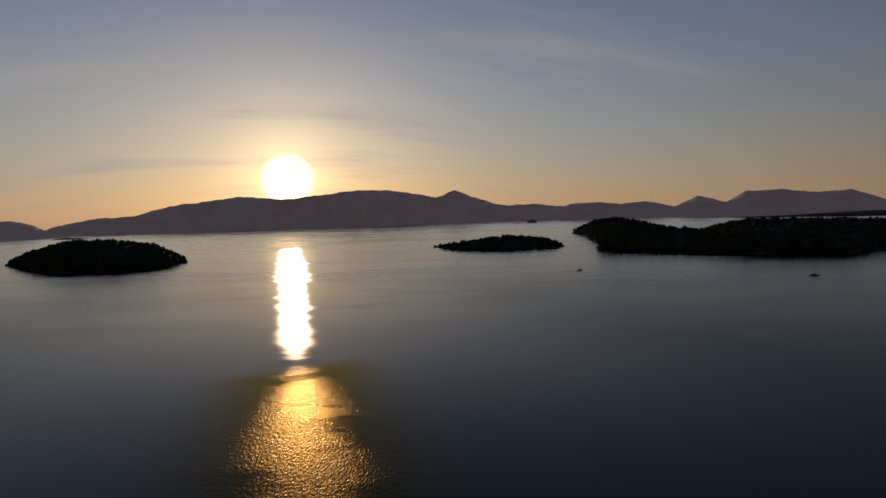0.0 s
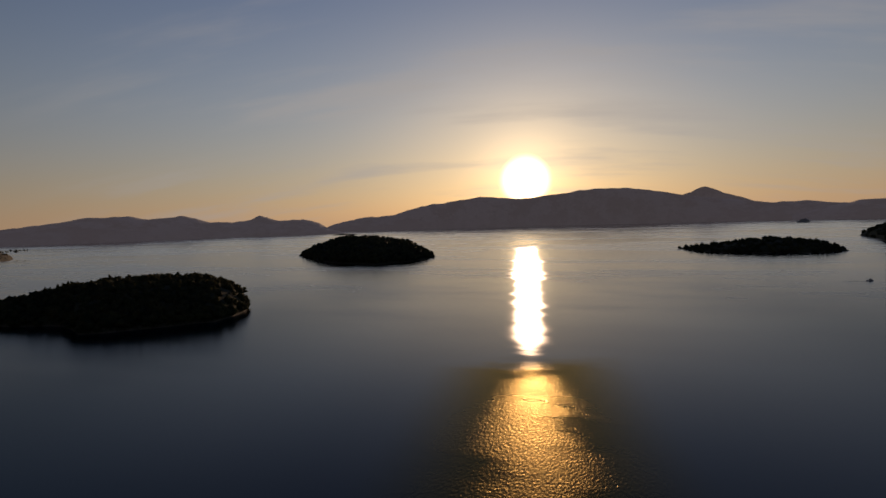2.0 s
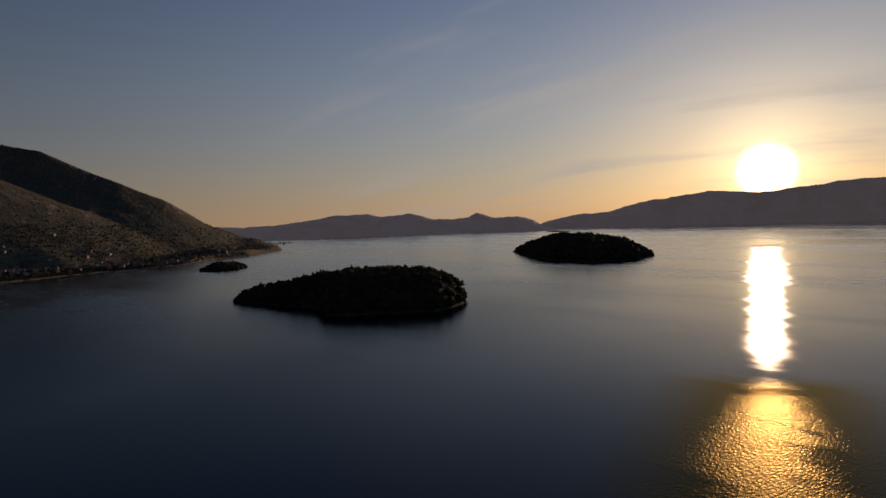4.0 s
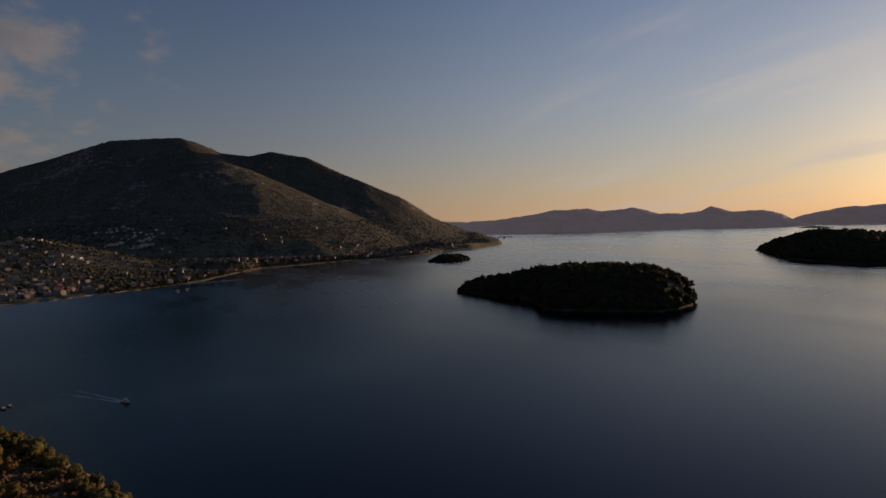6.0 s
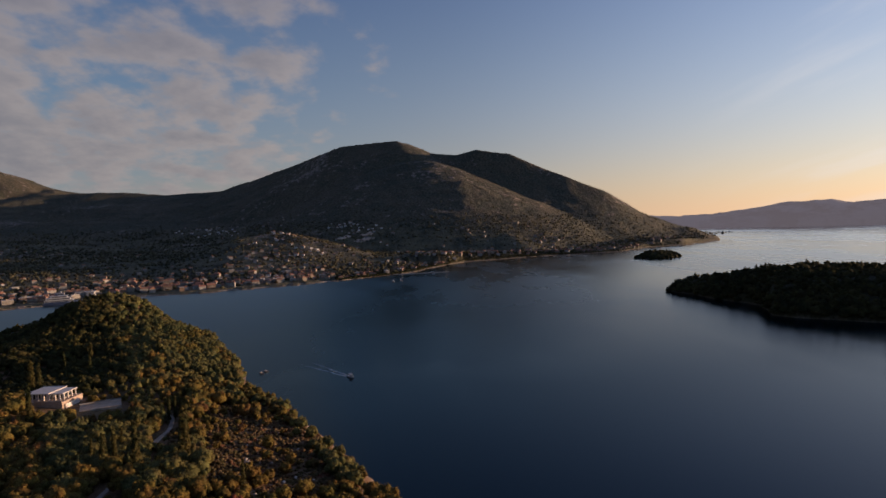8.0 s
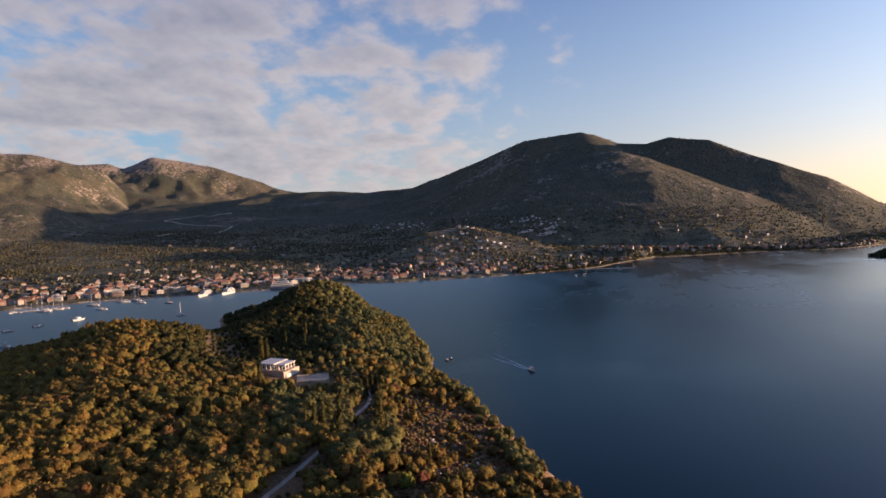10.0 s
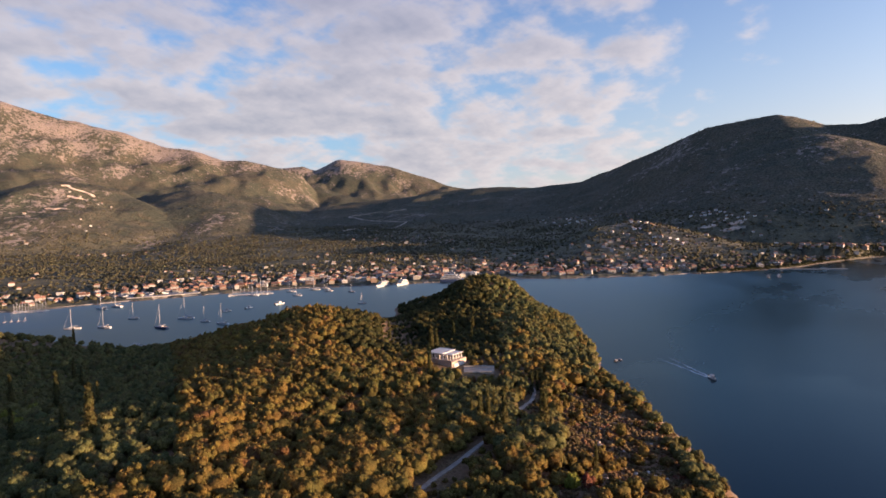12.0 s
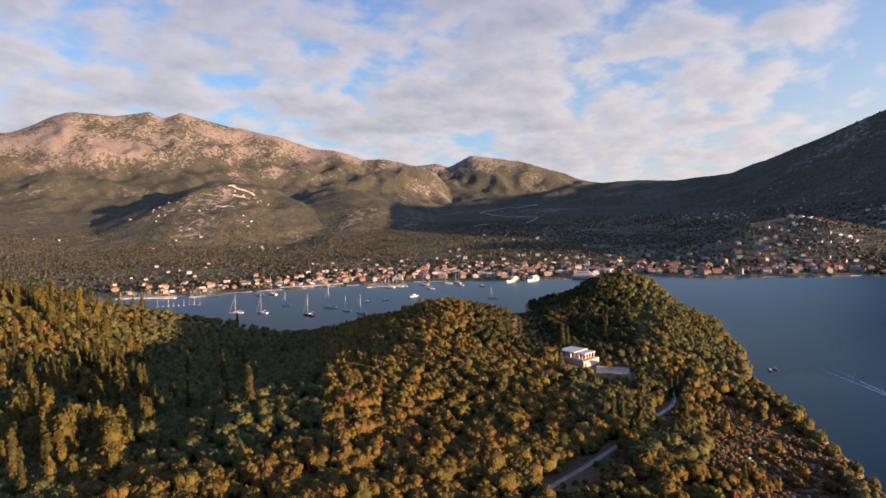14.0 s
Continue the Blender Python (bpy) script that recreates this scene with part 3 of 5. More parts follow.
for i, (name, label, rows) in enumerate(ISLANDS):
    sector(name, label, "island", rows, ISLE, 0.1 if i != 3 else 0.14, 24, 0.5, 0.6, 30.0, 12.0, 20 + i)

# ---------------------------------------------------------------- the near peninsula
COAST = [(-118, 12), (-148, -10), (-175, -23), (-221, -50), (-250, -72), (-280, -86), (-320, -102), (-390, -140), (-440, -188),
         (-462, -245), (-446, -300), (-410, -312), (-372, -282), (-345, -258), (-318, -262), (-300, -300), (-262, -322), (-212, -338),
         (-190, -362), (-192, -430), (-176, -500), (-160, -600), (-170, -700), (-120, -860), (300, -900), (420, -300), (160, 40), (0, 45)]


def coast_distance(x, y):
    """Distance to the shoreline, positive on land."""
    x, y = np.asarray(x, float), np.asarray(y, float)
    best, inside = np.full(x.shape, 1e9), np.zeros(x.shape, bool)
    for (x0, y0), (x1, y1) in zip(COAST, COAST[1:] + COAST[:1]):
        dx, dy = x1 - x0, y1 - y0
        t = np.clip(((x - x0) * dx + (y - y0) * dy) / (dx * dx + dy * dy), 0, 1)
        best = np.minimum(best, np.hypot(x - x0 - t * dx, y - y0 - t * dy))
        cross = ((y0 > y) != (y1 > y)) & (x < dx * (y - y0) / (dy if dy else 1e-9) + x0)
        inside ^= cross
    return np.where(inside, best, -best)


# rounded hills: centre, height, breadth along and across, turn
HILLS = [(-236, -232, 15, 62, 48, 40), (-405, -205, 17, 44, 40, 20), (-372, -222, 7, 40, 30, 30), (-8, -420, 36, 95, 85, 0), (-60, -560, 14, 110, 70, 80),
         (-180, -150, 3, 60, 40, 30), (-262, -188, -10, 42, 34, 20), (-100, -172, 6, 65, 45, 30), (-92, -295, -8, 62, 95, -20), (-150, -330, -5, 50, 60, 0)]


def peninsula_height(x, y):
    x, y = np.asarray(x, float), np.asarray(y, float)
    c = coast_distance(x, y)
    edge = np.clip(c / 38, 0, 1)
    z = 1.0 + 8.0 * edge ** 0.75 + np.clip(c - 38, 0, 100) * 0.02
    for hx, hy, h, a, b, turn in HILLS:
        t = radians(turn)
        u, v = (x - hx) * math.cos(t) + (y - hy) * math.sin(t), -(x - hx) * math.sin(t) + (y - hy) * math.cos(t)
        z = z + h * np.exp(-(u / a) ** 2 - (v / b) ** 2) * np.clip(c / 25, 0, 1)
    z = z + (fbm(x / 40, y / 40, 4, 31) - 0.5) * 5 * np.clip(c / 20, 0, 1)
    return np.where(c > 0, z, np.maximum(c * 0.4, -4))


def build_peninsula():
    X, Y = np.meshgrid(np.arange(-480, 321, 4.0), np.arange(-860, 61, 4.0))
    me = grid_mesh("ground", X, Y, peninsula_height(X, Y), HILL)
    tagged(new("ground", me), "dry brown soil and grass of the wooded headland", "ground", kind="structure")


build_peninsula()

# ---------------------------------------------------------------- vegetation
rng = np.random.default_rng(11)


def ico(level=1):
    bm = bmesh.new()
    bmesh.ops.create_icosphere(bm, subdivisions=level, radius=1.0)
    co = np.array([v.co[:] for v in bm.verts])
    fa = np.array([[v.index for v in f.verts] for f in bm.faces])
    bm.free()
    return co, fa


ICO20 = ico(1)


def cards(centres, normals, size, gen):
    """Small leaf clumps: one kinked triangle pair at each centre."""
    k = len(centres)
    t = np.cross(normals, gen.normal(size=(k, 3)))
    t /= np.linalg.norm(t, axis=1)[:, None] + 1e-9
    b = np.cross(normals, t)
    s = (size * gen.uniform(0.7, 1.35, k))[:, None]
    co = np.stack([centres - t * s, centres - b * s * 0.7, centres + t * s, centres + b * s * 0.8 + normals * s * 0.25], 1).reshape(-1, 3)
    i = np.arange(k) * 4
    fa = np.concatenate([np.stack([i, i + 1, i + 2], 1), np.stack([i, i + 2, i + 3], 1)])
    return co, fa


def join(parts):
    co, fa, base = [], [], 0
    for c, f in parts:
        co.append(c), fa.append(f + base)
        base += len(c)
    return np.concatenate(co), np.concatenate(fa)


def crown_shape(gen, lobes=14, leaves=12, flat=0.8, leaf=0.072):
    """A broad crown of unit radius, its base near z = 0: rounded lobes of foliage with ragged leaf clumps round a dark core."""
    co, fa = ICO20
    parts = [(co * np.array([0.80, 0.80, 0.56]) * gen.uniform(0.88, 1.08, (len(co), 1)) + [0, 0, 0.5], fa)]
    for i in range(lobes):
        a, h = gen.uniform(0, 2 * math.pi), gen.uniform(0.0, 1.0)
        rad = 0.70 * math.sqrt(max(0.0, 1 - (h - 0.15) ** 2 * 1.25)) * gen.uniform(0.8, 1.08)
        c = np.array([rad * math.cos(a), rad * math.sin(a), 0.18 + h * flat])
        r = gen.uniform(0.22, 0.36)
        parts.append((co * r * np.array([1, 1, 0.85]) * gen.uniform(0.78, 1.15, (len(co), 1)) + c, fa))
        n = gen.normal(size=(leaves, 3))
        n[:, 2] = np.abs(n[:, 2]) * 0.9 - 0.35
        n /= np.linalg.norm(n, axis=1)[:, None]
        p = c + n * r * gen.uniform(0.9, 1.15, (leaves, 1))
        nn = n + gen.normal(size=n.shape) * 0.45
        parts.append(cards(p, nn / np.linalg.norm(nn, axis=1)[:, None], leaf, gen))
    return join(parts)


def column_shape(gen, rows=24, round_=9, slim=0.10, power=0.7, leaf=0.036, core=0.6):
    """A pointed crown one unit high: cypress when slim, pine when broad."""
    parts = []
    for i in range(rows):
        t = (i + 0.5) / rows
        r = slim * (1 - t) ** power * (0.55 + 0.45 * min(1, t * 6))
        a = np.arange(round_) / round_ * 2 * math.pi + gen.uniform(0, 6)
        n = np.stack([np.cos(a), np.sin(a), np.full(round_, 0.5)], 1) + gen.normal(size=(round_, 3)) * 0.25
        n /= np.linalg.norm(n, axis=1)[:, None]
        p = np.stack([np.cos(a) * r, np.sin(a) * r, np.full(round_, t)], 1) + gen.normal(size=(round_, 3)) * slim * 0.12
        parts.append(cards(p, n, leaf, gen))
    co, fa = ICO20
    parts.append((co * np.array([slim * core, slim * core, 0.4 + 0.09 * core]) + np.array([0, 0, 0.47]), fa))
    return join(parts)


def trunk_shape(height=1.0, r=0.07, sides=6):
    a = np.arange(sides) / sides * 2 * math.pi
    ring = np.stack([np.cos(a), np.sin(a), a * 0], 1)
    co = np.concatenate([ring * r * 1.35, ring * r + [0.02, 0, height * 0.5], ring * r * 0.6 + [-0.02, 0.03, height]])
    fa = []
    for k in range(2):
        for i in range(sides):
            p, q = k * sides + i, k * sides + (i + 1) % sides
            fa += [[p, q, q + sides], [p, q + sides, p + sides]]
    return co, np.array(fa)


def scatter(name, shapes, places, mat, label, category):
    """One joined mesh of many plants: places are x, y, z, scale, height factor."""
    parts = []
    pick = rng.integers(0, len(shapes), len(places))
    turn = rng.uniform(0, 2 * math.pi, len(places))
    for k, (co, fa) in enumerate(shapes):
        sel = places[pick == k]
        if not len(sel):
            continue
        c, s = np.cos(turn[pick == k])[:, None], np.sin(turn[pick == k])[:, None]
        sc, hf = sel[:, 3:4], sel[:, 4:5]
        X = (co[None, :, 0] * c - co[None, :, 1] * s) * sc + sel[:, 0:1]
        Y = (co[None, :, 0] * s + co[None, :, 1] * c) * sc + sel[:, 1:2]
        Zc = co[None, :, 2] * sc * hf + sel[:, 2:3]
        V = np.stack([X, Y, Zc], -1).reshape(-1, 3)
        F = (fa[None] + (np.arange(len(sel)) * len(co))[:, None, None]).reshape(-1, 3)
        parts.append((V, F))
    co, fa = join(parts)
    me = bpy.data.meshes.new(name)
    fill_mesh(me, co, fa, True)
    me.materials.append(mat)
    return tagged(new(name, me), label, category, kind="stuff")


def shape_mesh(name, shape, mat):
    me = bpy.data.meshes.new(name)
    fill_mesh(me, *shape, True)
    me.materials.append(mat)
    return me


CROWNS = [crown_shape(np.random.default_rng(s)) for s in range(40, 46)]
CROWNS_LIGHT = [crown_shape(np.random.default_rng(s), 6, 4, 0.75, 0.14) for s in range(60, 65)]
OLIVES = [(np.array([[1, 0, .3], [0, 1, .3], [-1, 0, .3], [0, -1, .3], [.1, -.1, 1.05], [0, 0, -.2]]) * np.random.default_rng(s).uniform(0.7, 1.25, (6, 1)), np.array([[0, 1, 4], [1, 2, 4], [2, 3, 4], [3, 0, 4], [1, 0, 5], [2, 1, 5], [3, 2, 5], [0, 3, 5]])) for s in range(100, 107)]
CYPRESSES = [column_shape(np.random.default_rng(s)) for s in range(70, 73)]
PINES = [column_shape(np.random.default_rng(s), 19, 13, 0.25, 0.8, 0.052, 0.6) for s in range(80, 83)]
SHRUBS = [(ICO20[0] * np.random.default_rng(s).uniform(0.65, 1.25, (12, 1)) * [1, 1, 0.8] + [0, 0, 0.45], ICO20[1]) for s in range(90, 96)]
TRUNK = trunk_shape()

ROAD = [bearing(a, d) for a, d in ((129, 118), (127.1, 128), (125.6, 134), (124.0, 138), (121.6, 150), (118.6, 160), (116.9, 177), (114.6, 192), (113.3, 210), (113.5, 225), (114.6, 231), (116.5, 234))]
VILLA = bearing(122.6, 252)
YARD = bearing(119.0, 240)


def clear_of(x, y, pts, gap):
    ok = np.ones(len(x), bool)
    for a, b in zip(pts, pts[1:]):
        dx, dy = b.x - a.x, b.y - a.y
        t = np.clip(((x - a.x) * dx + (y - a.y) * dy) / (dx * dx + dy * dy), 0, 1)
        ok &= np.hypot(x - a.x - t * dx, y - a.y - t * dy) > gap
    return ok


# single trees that stand out: azimuth, distance, height, girth
STANDING = {
    "cypress_tree": [(119.9, 178, 7.5, 0.9), (119.1, 171, 10.5, 0.85), (118.9, 178, 8, 0.9), (118.2, 172, 11.5, 0.8), (117.6, 180, 9, 1.0), (113.7, 214, 8, 1.0), (113.2, 216, 7, 1.0),
                     (107.6, 150, 7, 1.0), (164.2, 205, 11, 0.8), (163.1, 212, 12, 0.8), (161.5, 225, 10, 0.9), (168.2, 200, 12, 0.8)],
    "pine_tree": [(166.6, 172, 12.5, 1.5), (169.4, 186, 15, 1.15), (166.4, 178, 9.5, 1.1), (171.2, 163, 8, 1.1), (163.8, 196, 9, 1.0), (162.6, 204, 8, 1.0)]}


def plant_peninsula():
    step = 4.3
    gx, gy = np.meshgrid(np.arange(-475, 130, step), np.arange(-640, 0, step))
    x, y = gx.ravel() + rng.uniform(-1.9, 1.9, gx.size), gy.ravel() + rng.uniform(-1.9, 1.9, gx.size)
    az, d = np.degrees(np.arctan2(-x, y)) % 360, np.hypot(x, y)
    c = coast_distance(x, y)
    keep = (c > 2.5) & (d > 88) & (az > 88) & (az < 176) & ((d < 420) & (az < 176) | (az < 130) & (d < 480) | (rng.uniform(size=len(x)) < 0.3))
    keep &= clear_of(x, y, ROAD, 1.7) & (np.hypot(x - VILLA.x, y - VILLA.y) > 10.0) & (np.hypot(x - VILLA.x - 5.5, y - VILLA.y - 3.5) > 9.5) & (np.hypot(x - YARD.x - 6, y - YARD.y - 3.5) > 10.5)
    # low open scrub on the dry seaward slope
    dry = (az < 111) & (d < 235) & (c < 75) & (c > 9)
    keep &= ~(dry & (value_noise(x / 9, y / 9, 44) > 0.48))
    x, y, az, d, dry = x[keep], y[keep], az[keep], d[keep], dry[keep]
    z = peninsula_height(x, y)
    size = 2.2 + 1.7 * value_noise(x / 23, y / 23, 51) + rng.uniform(-0.35, 0.7, len(x))
    size = np.where(dry, size * rng.uniform(0.36, 0.78, len(x)), size)
    valley = (az > 148) & (d > 150)
    hollow = (az > 148) & (az < 163.5) & (d > 140)      # low growth in the shaded hollow
    size = np.where(hollow, size * 0.85, size)
    size = np.where((az < 111) & (d < 235) & (c[keep] <= 9), size * 0.8, size)      # low growth along the dry shore
    tall = rng.uniform(0.95, 1.4, len(x))
    # trees on the camera's side of the track shrunk so its bends show
    sight_gap = np.zeros(len(x), bool)
    for back in (3, 7):
        sight_gap |= ~clear_of(x, y, [p * (1 - back / p.length) for p in ROAD[3:6]], 1.9)
        sight_gap |= ~clear_of(x, y, [p * (1 - back / p.length) for p in ROAD[7:10]], 3.2)
    sight_gap |= ~clear_of(x, y, [p * (1 - 12 / p.length) for p in ROAD[7:10]], 4.0)
    size = np.where(sight_gap, size * 0.36, size)
    size = np.where((az > 125.3) & (az < 129) & (d > 285) & (d < 410), size * 0.45, size)      # trees shrunk so the cove shows from the camera
    # trees shrunk sunward of the villa so low sun reaches it and the yard
    ahead, beside = (x - VILLA.x) * -0.26 + (y - VILLA.y) * 0.97, (x - VILLA.x - 4) * 0.97 + (y - VILLA.y) * 0.26
    size = np.where((ahead > 0) & (ahead < 48) & (np.abs(beside) < 17), size * 0.6, size)
    P = np.stack([x, y, z + size * 0.15, size, tall], 1)
    kind = rng.uniform(size=len(x))
    slim = valley & (kind < np.where(az > 163.5, 0.10, 0.012)) & (az > 154) | (~valley & (kind < 0.026) & (az > 112) & (az < 127) & (d > 165) & (d < 345))
    slim &= ~((ahead > 0) & (ahead < 70) & (np.abs(beside) < 17))
    slim &= (np.hypot(x - VILLA.x - 8, y - VILLA.y - 5) > 21)
    cone = valley & (kind > np.where(az > 163.5, 0.92, 2.0)) & (az > 150)
    broad = ~slim & ~cone
    # nearest trees one by one
    near = broad & (d < 160) & (az > 108) & (az < 165) & (size > 1.9)
    order = np.flatnonzero(near)[np.argsort(d[near])][:260]
    single = np.zeros(len(x), bool)
    single[order] = True
    protos = []
    for i, shape in enumerate(CROWNS):
        tree = tagged(new("tree"), "olive-green broadleaf tree with a lumpy crown on the hillside", "tree", "trees of the hillside")
        crown = new("crown", shape_mesh("crown", shape, LEAVES))
        trunk = new("trunk", shape_mesh("trunk", TRUNK, BARK))
        crown.parent = trunk.parent = tree
        protos.append(tree)
    for n, k in enumerate(order):
        m = Matrix.LocRotScale((x[k], y[k], z[k] - 0.1), Euler((0, 0, rng.uniform(0, 6.28))), None)
        tree = protos[n] if n < len(protos) else copy_thing(protos[int(rng.integers(0, 6))], Matrix())
        tree.matrix_basis = m @ Matrix.Diagonal((size[k], size[k], size[k] * tall[k], 1))
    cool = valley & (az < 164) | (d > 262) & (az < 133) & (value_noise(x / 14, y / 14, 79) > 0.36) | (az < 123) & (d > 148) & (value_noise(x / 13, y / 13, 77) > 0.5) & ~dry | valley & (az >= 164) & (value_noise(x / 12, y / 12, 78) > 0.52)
    shade_flank = broad & ~single & (d > 262) & (az > 117.5 + 2 * (value_noise(x / 18, y / 18, 83) - 0.5)) & (az < 133)      # wood on the knoll's back takes dark cypress foliage in place of shade
    cool &= ~shade_flank
    rest = broad & ~single & ~cool & ~shade_flank
    scatter("woodland_conifer", CROWNS_LIGHT, P[shade_flank], CYPRESS, "close wood on the back of the knoll, coloured dark for its shade", "woodland")
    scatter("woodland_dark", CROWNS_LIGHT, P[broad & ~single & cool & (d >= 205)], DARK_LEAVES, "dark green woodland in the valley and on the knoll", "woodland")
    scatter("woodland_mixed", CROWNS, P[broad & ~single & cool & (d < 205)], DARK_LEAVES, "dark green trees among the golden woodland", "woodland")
    scatter("woodland", CROWNS, P[rest & (d < 205)], LEAVES, "dense olive-green and rusty woodland covering the headland", "woodland")
    scatter("woodland_far", CROWNS_LIGHT, P[rest & (d >= 205)], LEAVES, "dense dark green woodland on the far side of the headland", "woodland")
    # low scrub between the trees of the seaward slope
    k = 9500
    sa, sd = rng.uniform(96, 114, k), np.sqrt(rng.uniform(112 ** 2, 250 ** 2, k))
    sx, sy = -sd * np.sin(np.radians(sa)), sd * np.cos(np.radians(sa))
    sc = coast_distance(sx, sy)
    ok = (sc > 1) & (sc < 85) & clear_of(sx, sy, ROAD, 1.6)
    sx, sy = sx[ok], sy[ok]
    S = np.stack([sx, sy, peninsula_height(sx, sy) - 0.1, 0.35 + 0.75 * rng.uniform(0, 1, len(sx)) ** 2, rng.uniform(0.7, 1.2, len(sx))], 1)
    scatter("scrub", [crown_shape(np.random.default_rng(s), 2, 5, 0.6, 0.24) for s in (21, 22, 23)], S, SCRUB, "low brown and green scrub on the dry seaward slope", "scrub")
    # cypresses and pines, each on its own
    for sel, shapes, mat, name, label, lo, hi in (
            (slim, CYPRESSES, CYPRESS, "cypress_tree", "slender dark green cypress tree in the valley woodland", 8, 16),
            (cone, PINES, PINE, "pine_tree", "conical yellow-green pine tree in the valley woodland", 8, 15)):
        idx = np.flatnonzero(sel)
        if len(idx) > 280:
            idx = idx[np.argsort(d[idx])]
        base = []
        for shape in shapes:
            ob = tagged(new(name), label, "tree", name.replace("_tree", " trees"))
            a, b = new("crown", shape_mesh("crown", shape, mat)), new("trunk", shape_mesh("trunk", trunk_shape(0.3, 0.02), BARK))
            a.parent = b.parent = ob
            a.location.z = 0.06
            base.append(ob)
        spots = [(x[k], y[k], float(rng.uniform(lo, hi)), float(rng.uniform(0.8, 1.15))) for k in idx[:270]]
        for az1, d1, h, fat in STANDING[name]:
            q = bearing(az1, d1)
            spots.append((q.x, q.y, h, fat))
        for n, (px, py, h, fat) in enumerate(spots):
            ob = base[n] if n < len(base) else copy_thing(base[int(rng.integers(0, len(base)))], Matrix())
            pz = float(peninsula_height(np.array([px]), np.array([py]))[0])
            ob.matrix_basis = Matrix.LocRotScale((px, py, pz - 0.1), Euler((0, 0, rng.uniform(0, 6.28))), (h * fat, h * fat, h))
    # odd ones out by the track
    for az1, d1, r, mat, label in ((108.4, 136, 1.9, RED_LEAVES, "russet-red shrub on the dry slope"), (109.9, 135, 2.2, LIME_LEAVES, "young yellow-green tree beside a red shrub"), (127.2, 122, 1.6, RED_LEAVES, "russet-red shrub among the trees"),
                                 (160.6, 250, 3.4, LIME_LEAVES, "bright yellow-green tree in the shaded hollow"), (158.7, 262, 3.0, LIME_LEAVES, "bright yellow-green tree in the shaded hollow"),
                                 (162.3, 226, 3.6, LIME_LEAVES, "bright yellow-green tree in the shaded hollow"), (163.6, 205, 3.0, LIME_LEAVES, "bright yellow-green tree in the shaded hollow"), (159.8, 236, 2.6, LIME_LEAVES, "bright yellow-green tree in the shaded hollow")):
        q = bearing(az1, d1)
        t = tagged(new("tree"), label, "tree")
        a, b = new("crown", shape_mesh("crown", CROWNS[1], mat)), new("trunk", shape_mesh("trunk", TRUNK, BARK))
        a.parent = b.parent = t
        t.matrix_basis = Matrix.LocRotScale((q.x, q.y, float(peninsula_height(np.array([q.x]), np.array([q.y]))[0])), Euler((0, 0, d1)), (r, r, r * 1.5))
    # pale stones lying on the dry slope
    stones = [shape_mesh("boulder", (ICO20[0] * np.random.default_rng(s).uniform(0.6, 1.2, (12, 1)) * [1, 0.8, 0.6], ICO20[1]), BOULDER) for s in range(3)]
    for n in range(46):
        q = bearing(float(rng.uniform(99.5, 108)), float(rng.uniform(138, 225)))
        if coast_distance(np.array([q.x]), np.array([q.y]))[0] < 2:
            continue
        ob = tagged(new("boulder", stones[n % 3]), "pale limestone boulder lying in the dry scrub", "boulder", "boulders of the dry slope")
        r = float(rng.uniform(0.35, 0.95))
        ob.matrix_basis = Matrix.LocRotScale((q.x, q.y, float(peninsula_height(np.array([q.x]), np.array([q.y]))[0]) + r * 0.15), Euler((0, 0, n)), (r, r, r))


plant_peninsula()


def plant_mainland():
    # olive groves and gardens of the plain, thinning to scrub on the slopes
    n = 100000
    az, u = rng.uniform(60, 190, n), rng.uniform(0, 1, n) ** 0.8 * 2100 + 14
    d = SHORE(az)[0] + u
    x, y = -d * np.sin(np.radians(az)), d * np.cos(np.radians(az))
    z = mainland_height(az, d)
    wood = fbm(x / 160, y / 160, 3, 61)
    keep = (z > 1.5) & (rng.uniform(size=n) < np.clip((wood - 0.28) * 3.2, np.where(u < 260, 0.5, 0.14), 1)) & (d < np.minimum(3300, np.interp(az, *LAND_END) - 40))
    keep &= (u > 60) | (rng.uniform(size=n) < 0.6)
    keep &= (z < 95) | (rng.uniform(size=n) < 0.12)
    x, y, z, u = x[keep], y[keep], z[keep], u[keep]
    s = rng.uniform(1.6, 3.7, len(x)) * np.where(u < 150, 1.3, 1.0) * np.where(z > 120, 0.9, 1.0)
    P = np.stack([x, y, z - 0.4, s, rng.uniform(0.8, 1.3, len(x))], 1)
    scatter("olive_groves", OLIVES, P, OLIVE, "olive groves and scrub covering the coastal plain", "olive grove")


plant_mainland()


def plant_point():
    n = 6500
    az, u = rng.uniform(61.8, 98, n), rng.uniform(0, 1, n) ** 1.6
    u = u * 380 * np.clip((77.5 - az) / 13, 0.16, 1) + 1
    d = SHORE(az)[0] + u
    z = mainland_height(az, d)
    z = z * np.clip((az - 60.9) / 2.2, 0, 1) ** 0.5
    sc = rng.uniform(0.7, 1.9, n) * np.clip((az - 61.3) / 3, 0.3, 1)
    P = np.stack([-d * np.sin(np.radians(az)), d * np.cos(np.radians(az)), z - 0.4 * sc, sc, rng.uniform(0.8, 1.4, n)], 1)[(z > 0.5) & (d < np.interp(az, *LAND_END) - 90)]
    # dark island foliage reused here to stand for the point's backlit side
    scatter("point_woodland", SHRUBS, P, ISLE_LEAVES, "scrub and pines on the low point, coloured dark as if backlit", "woodland")


plant_point()


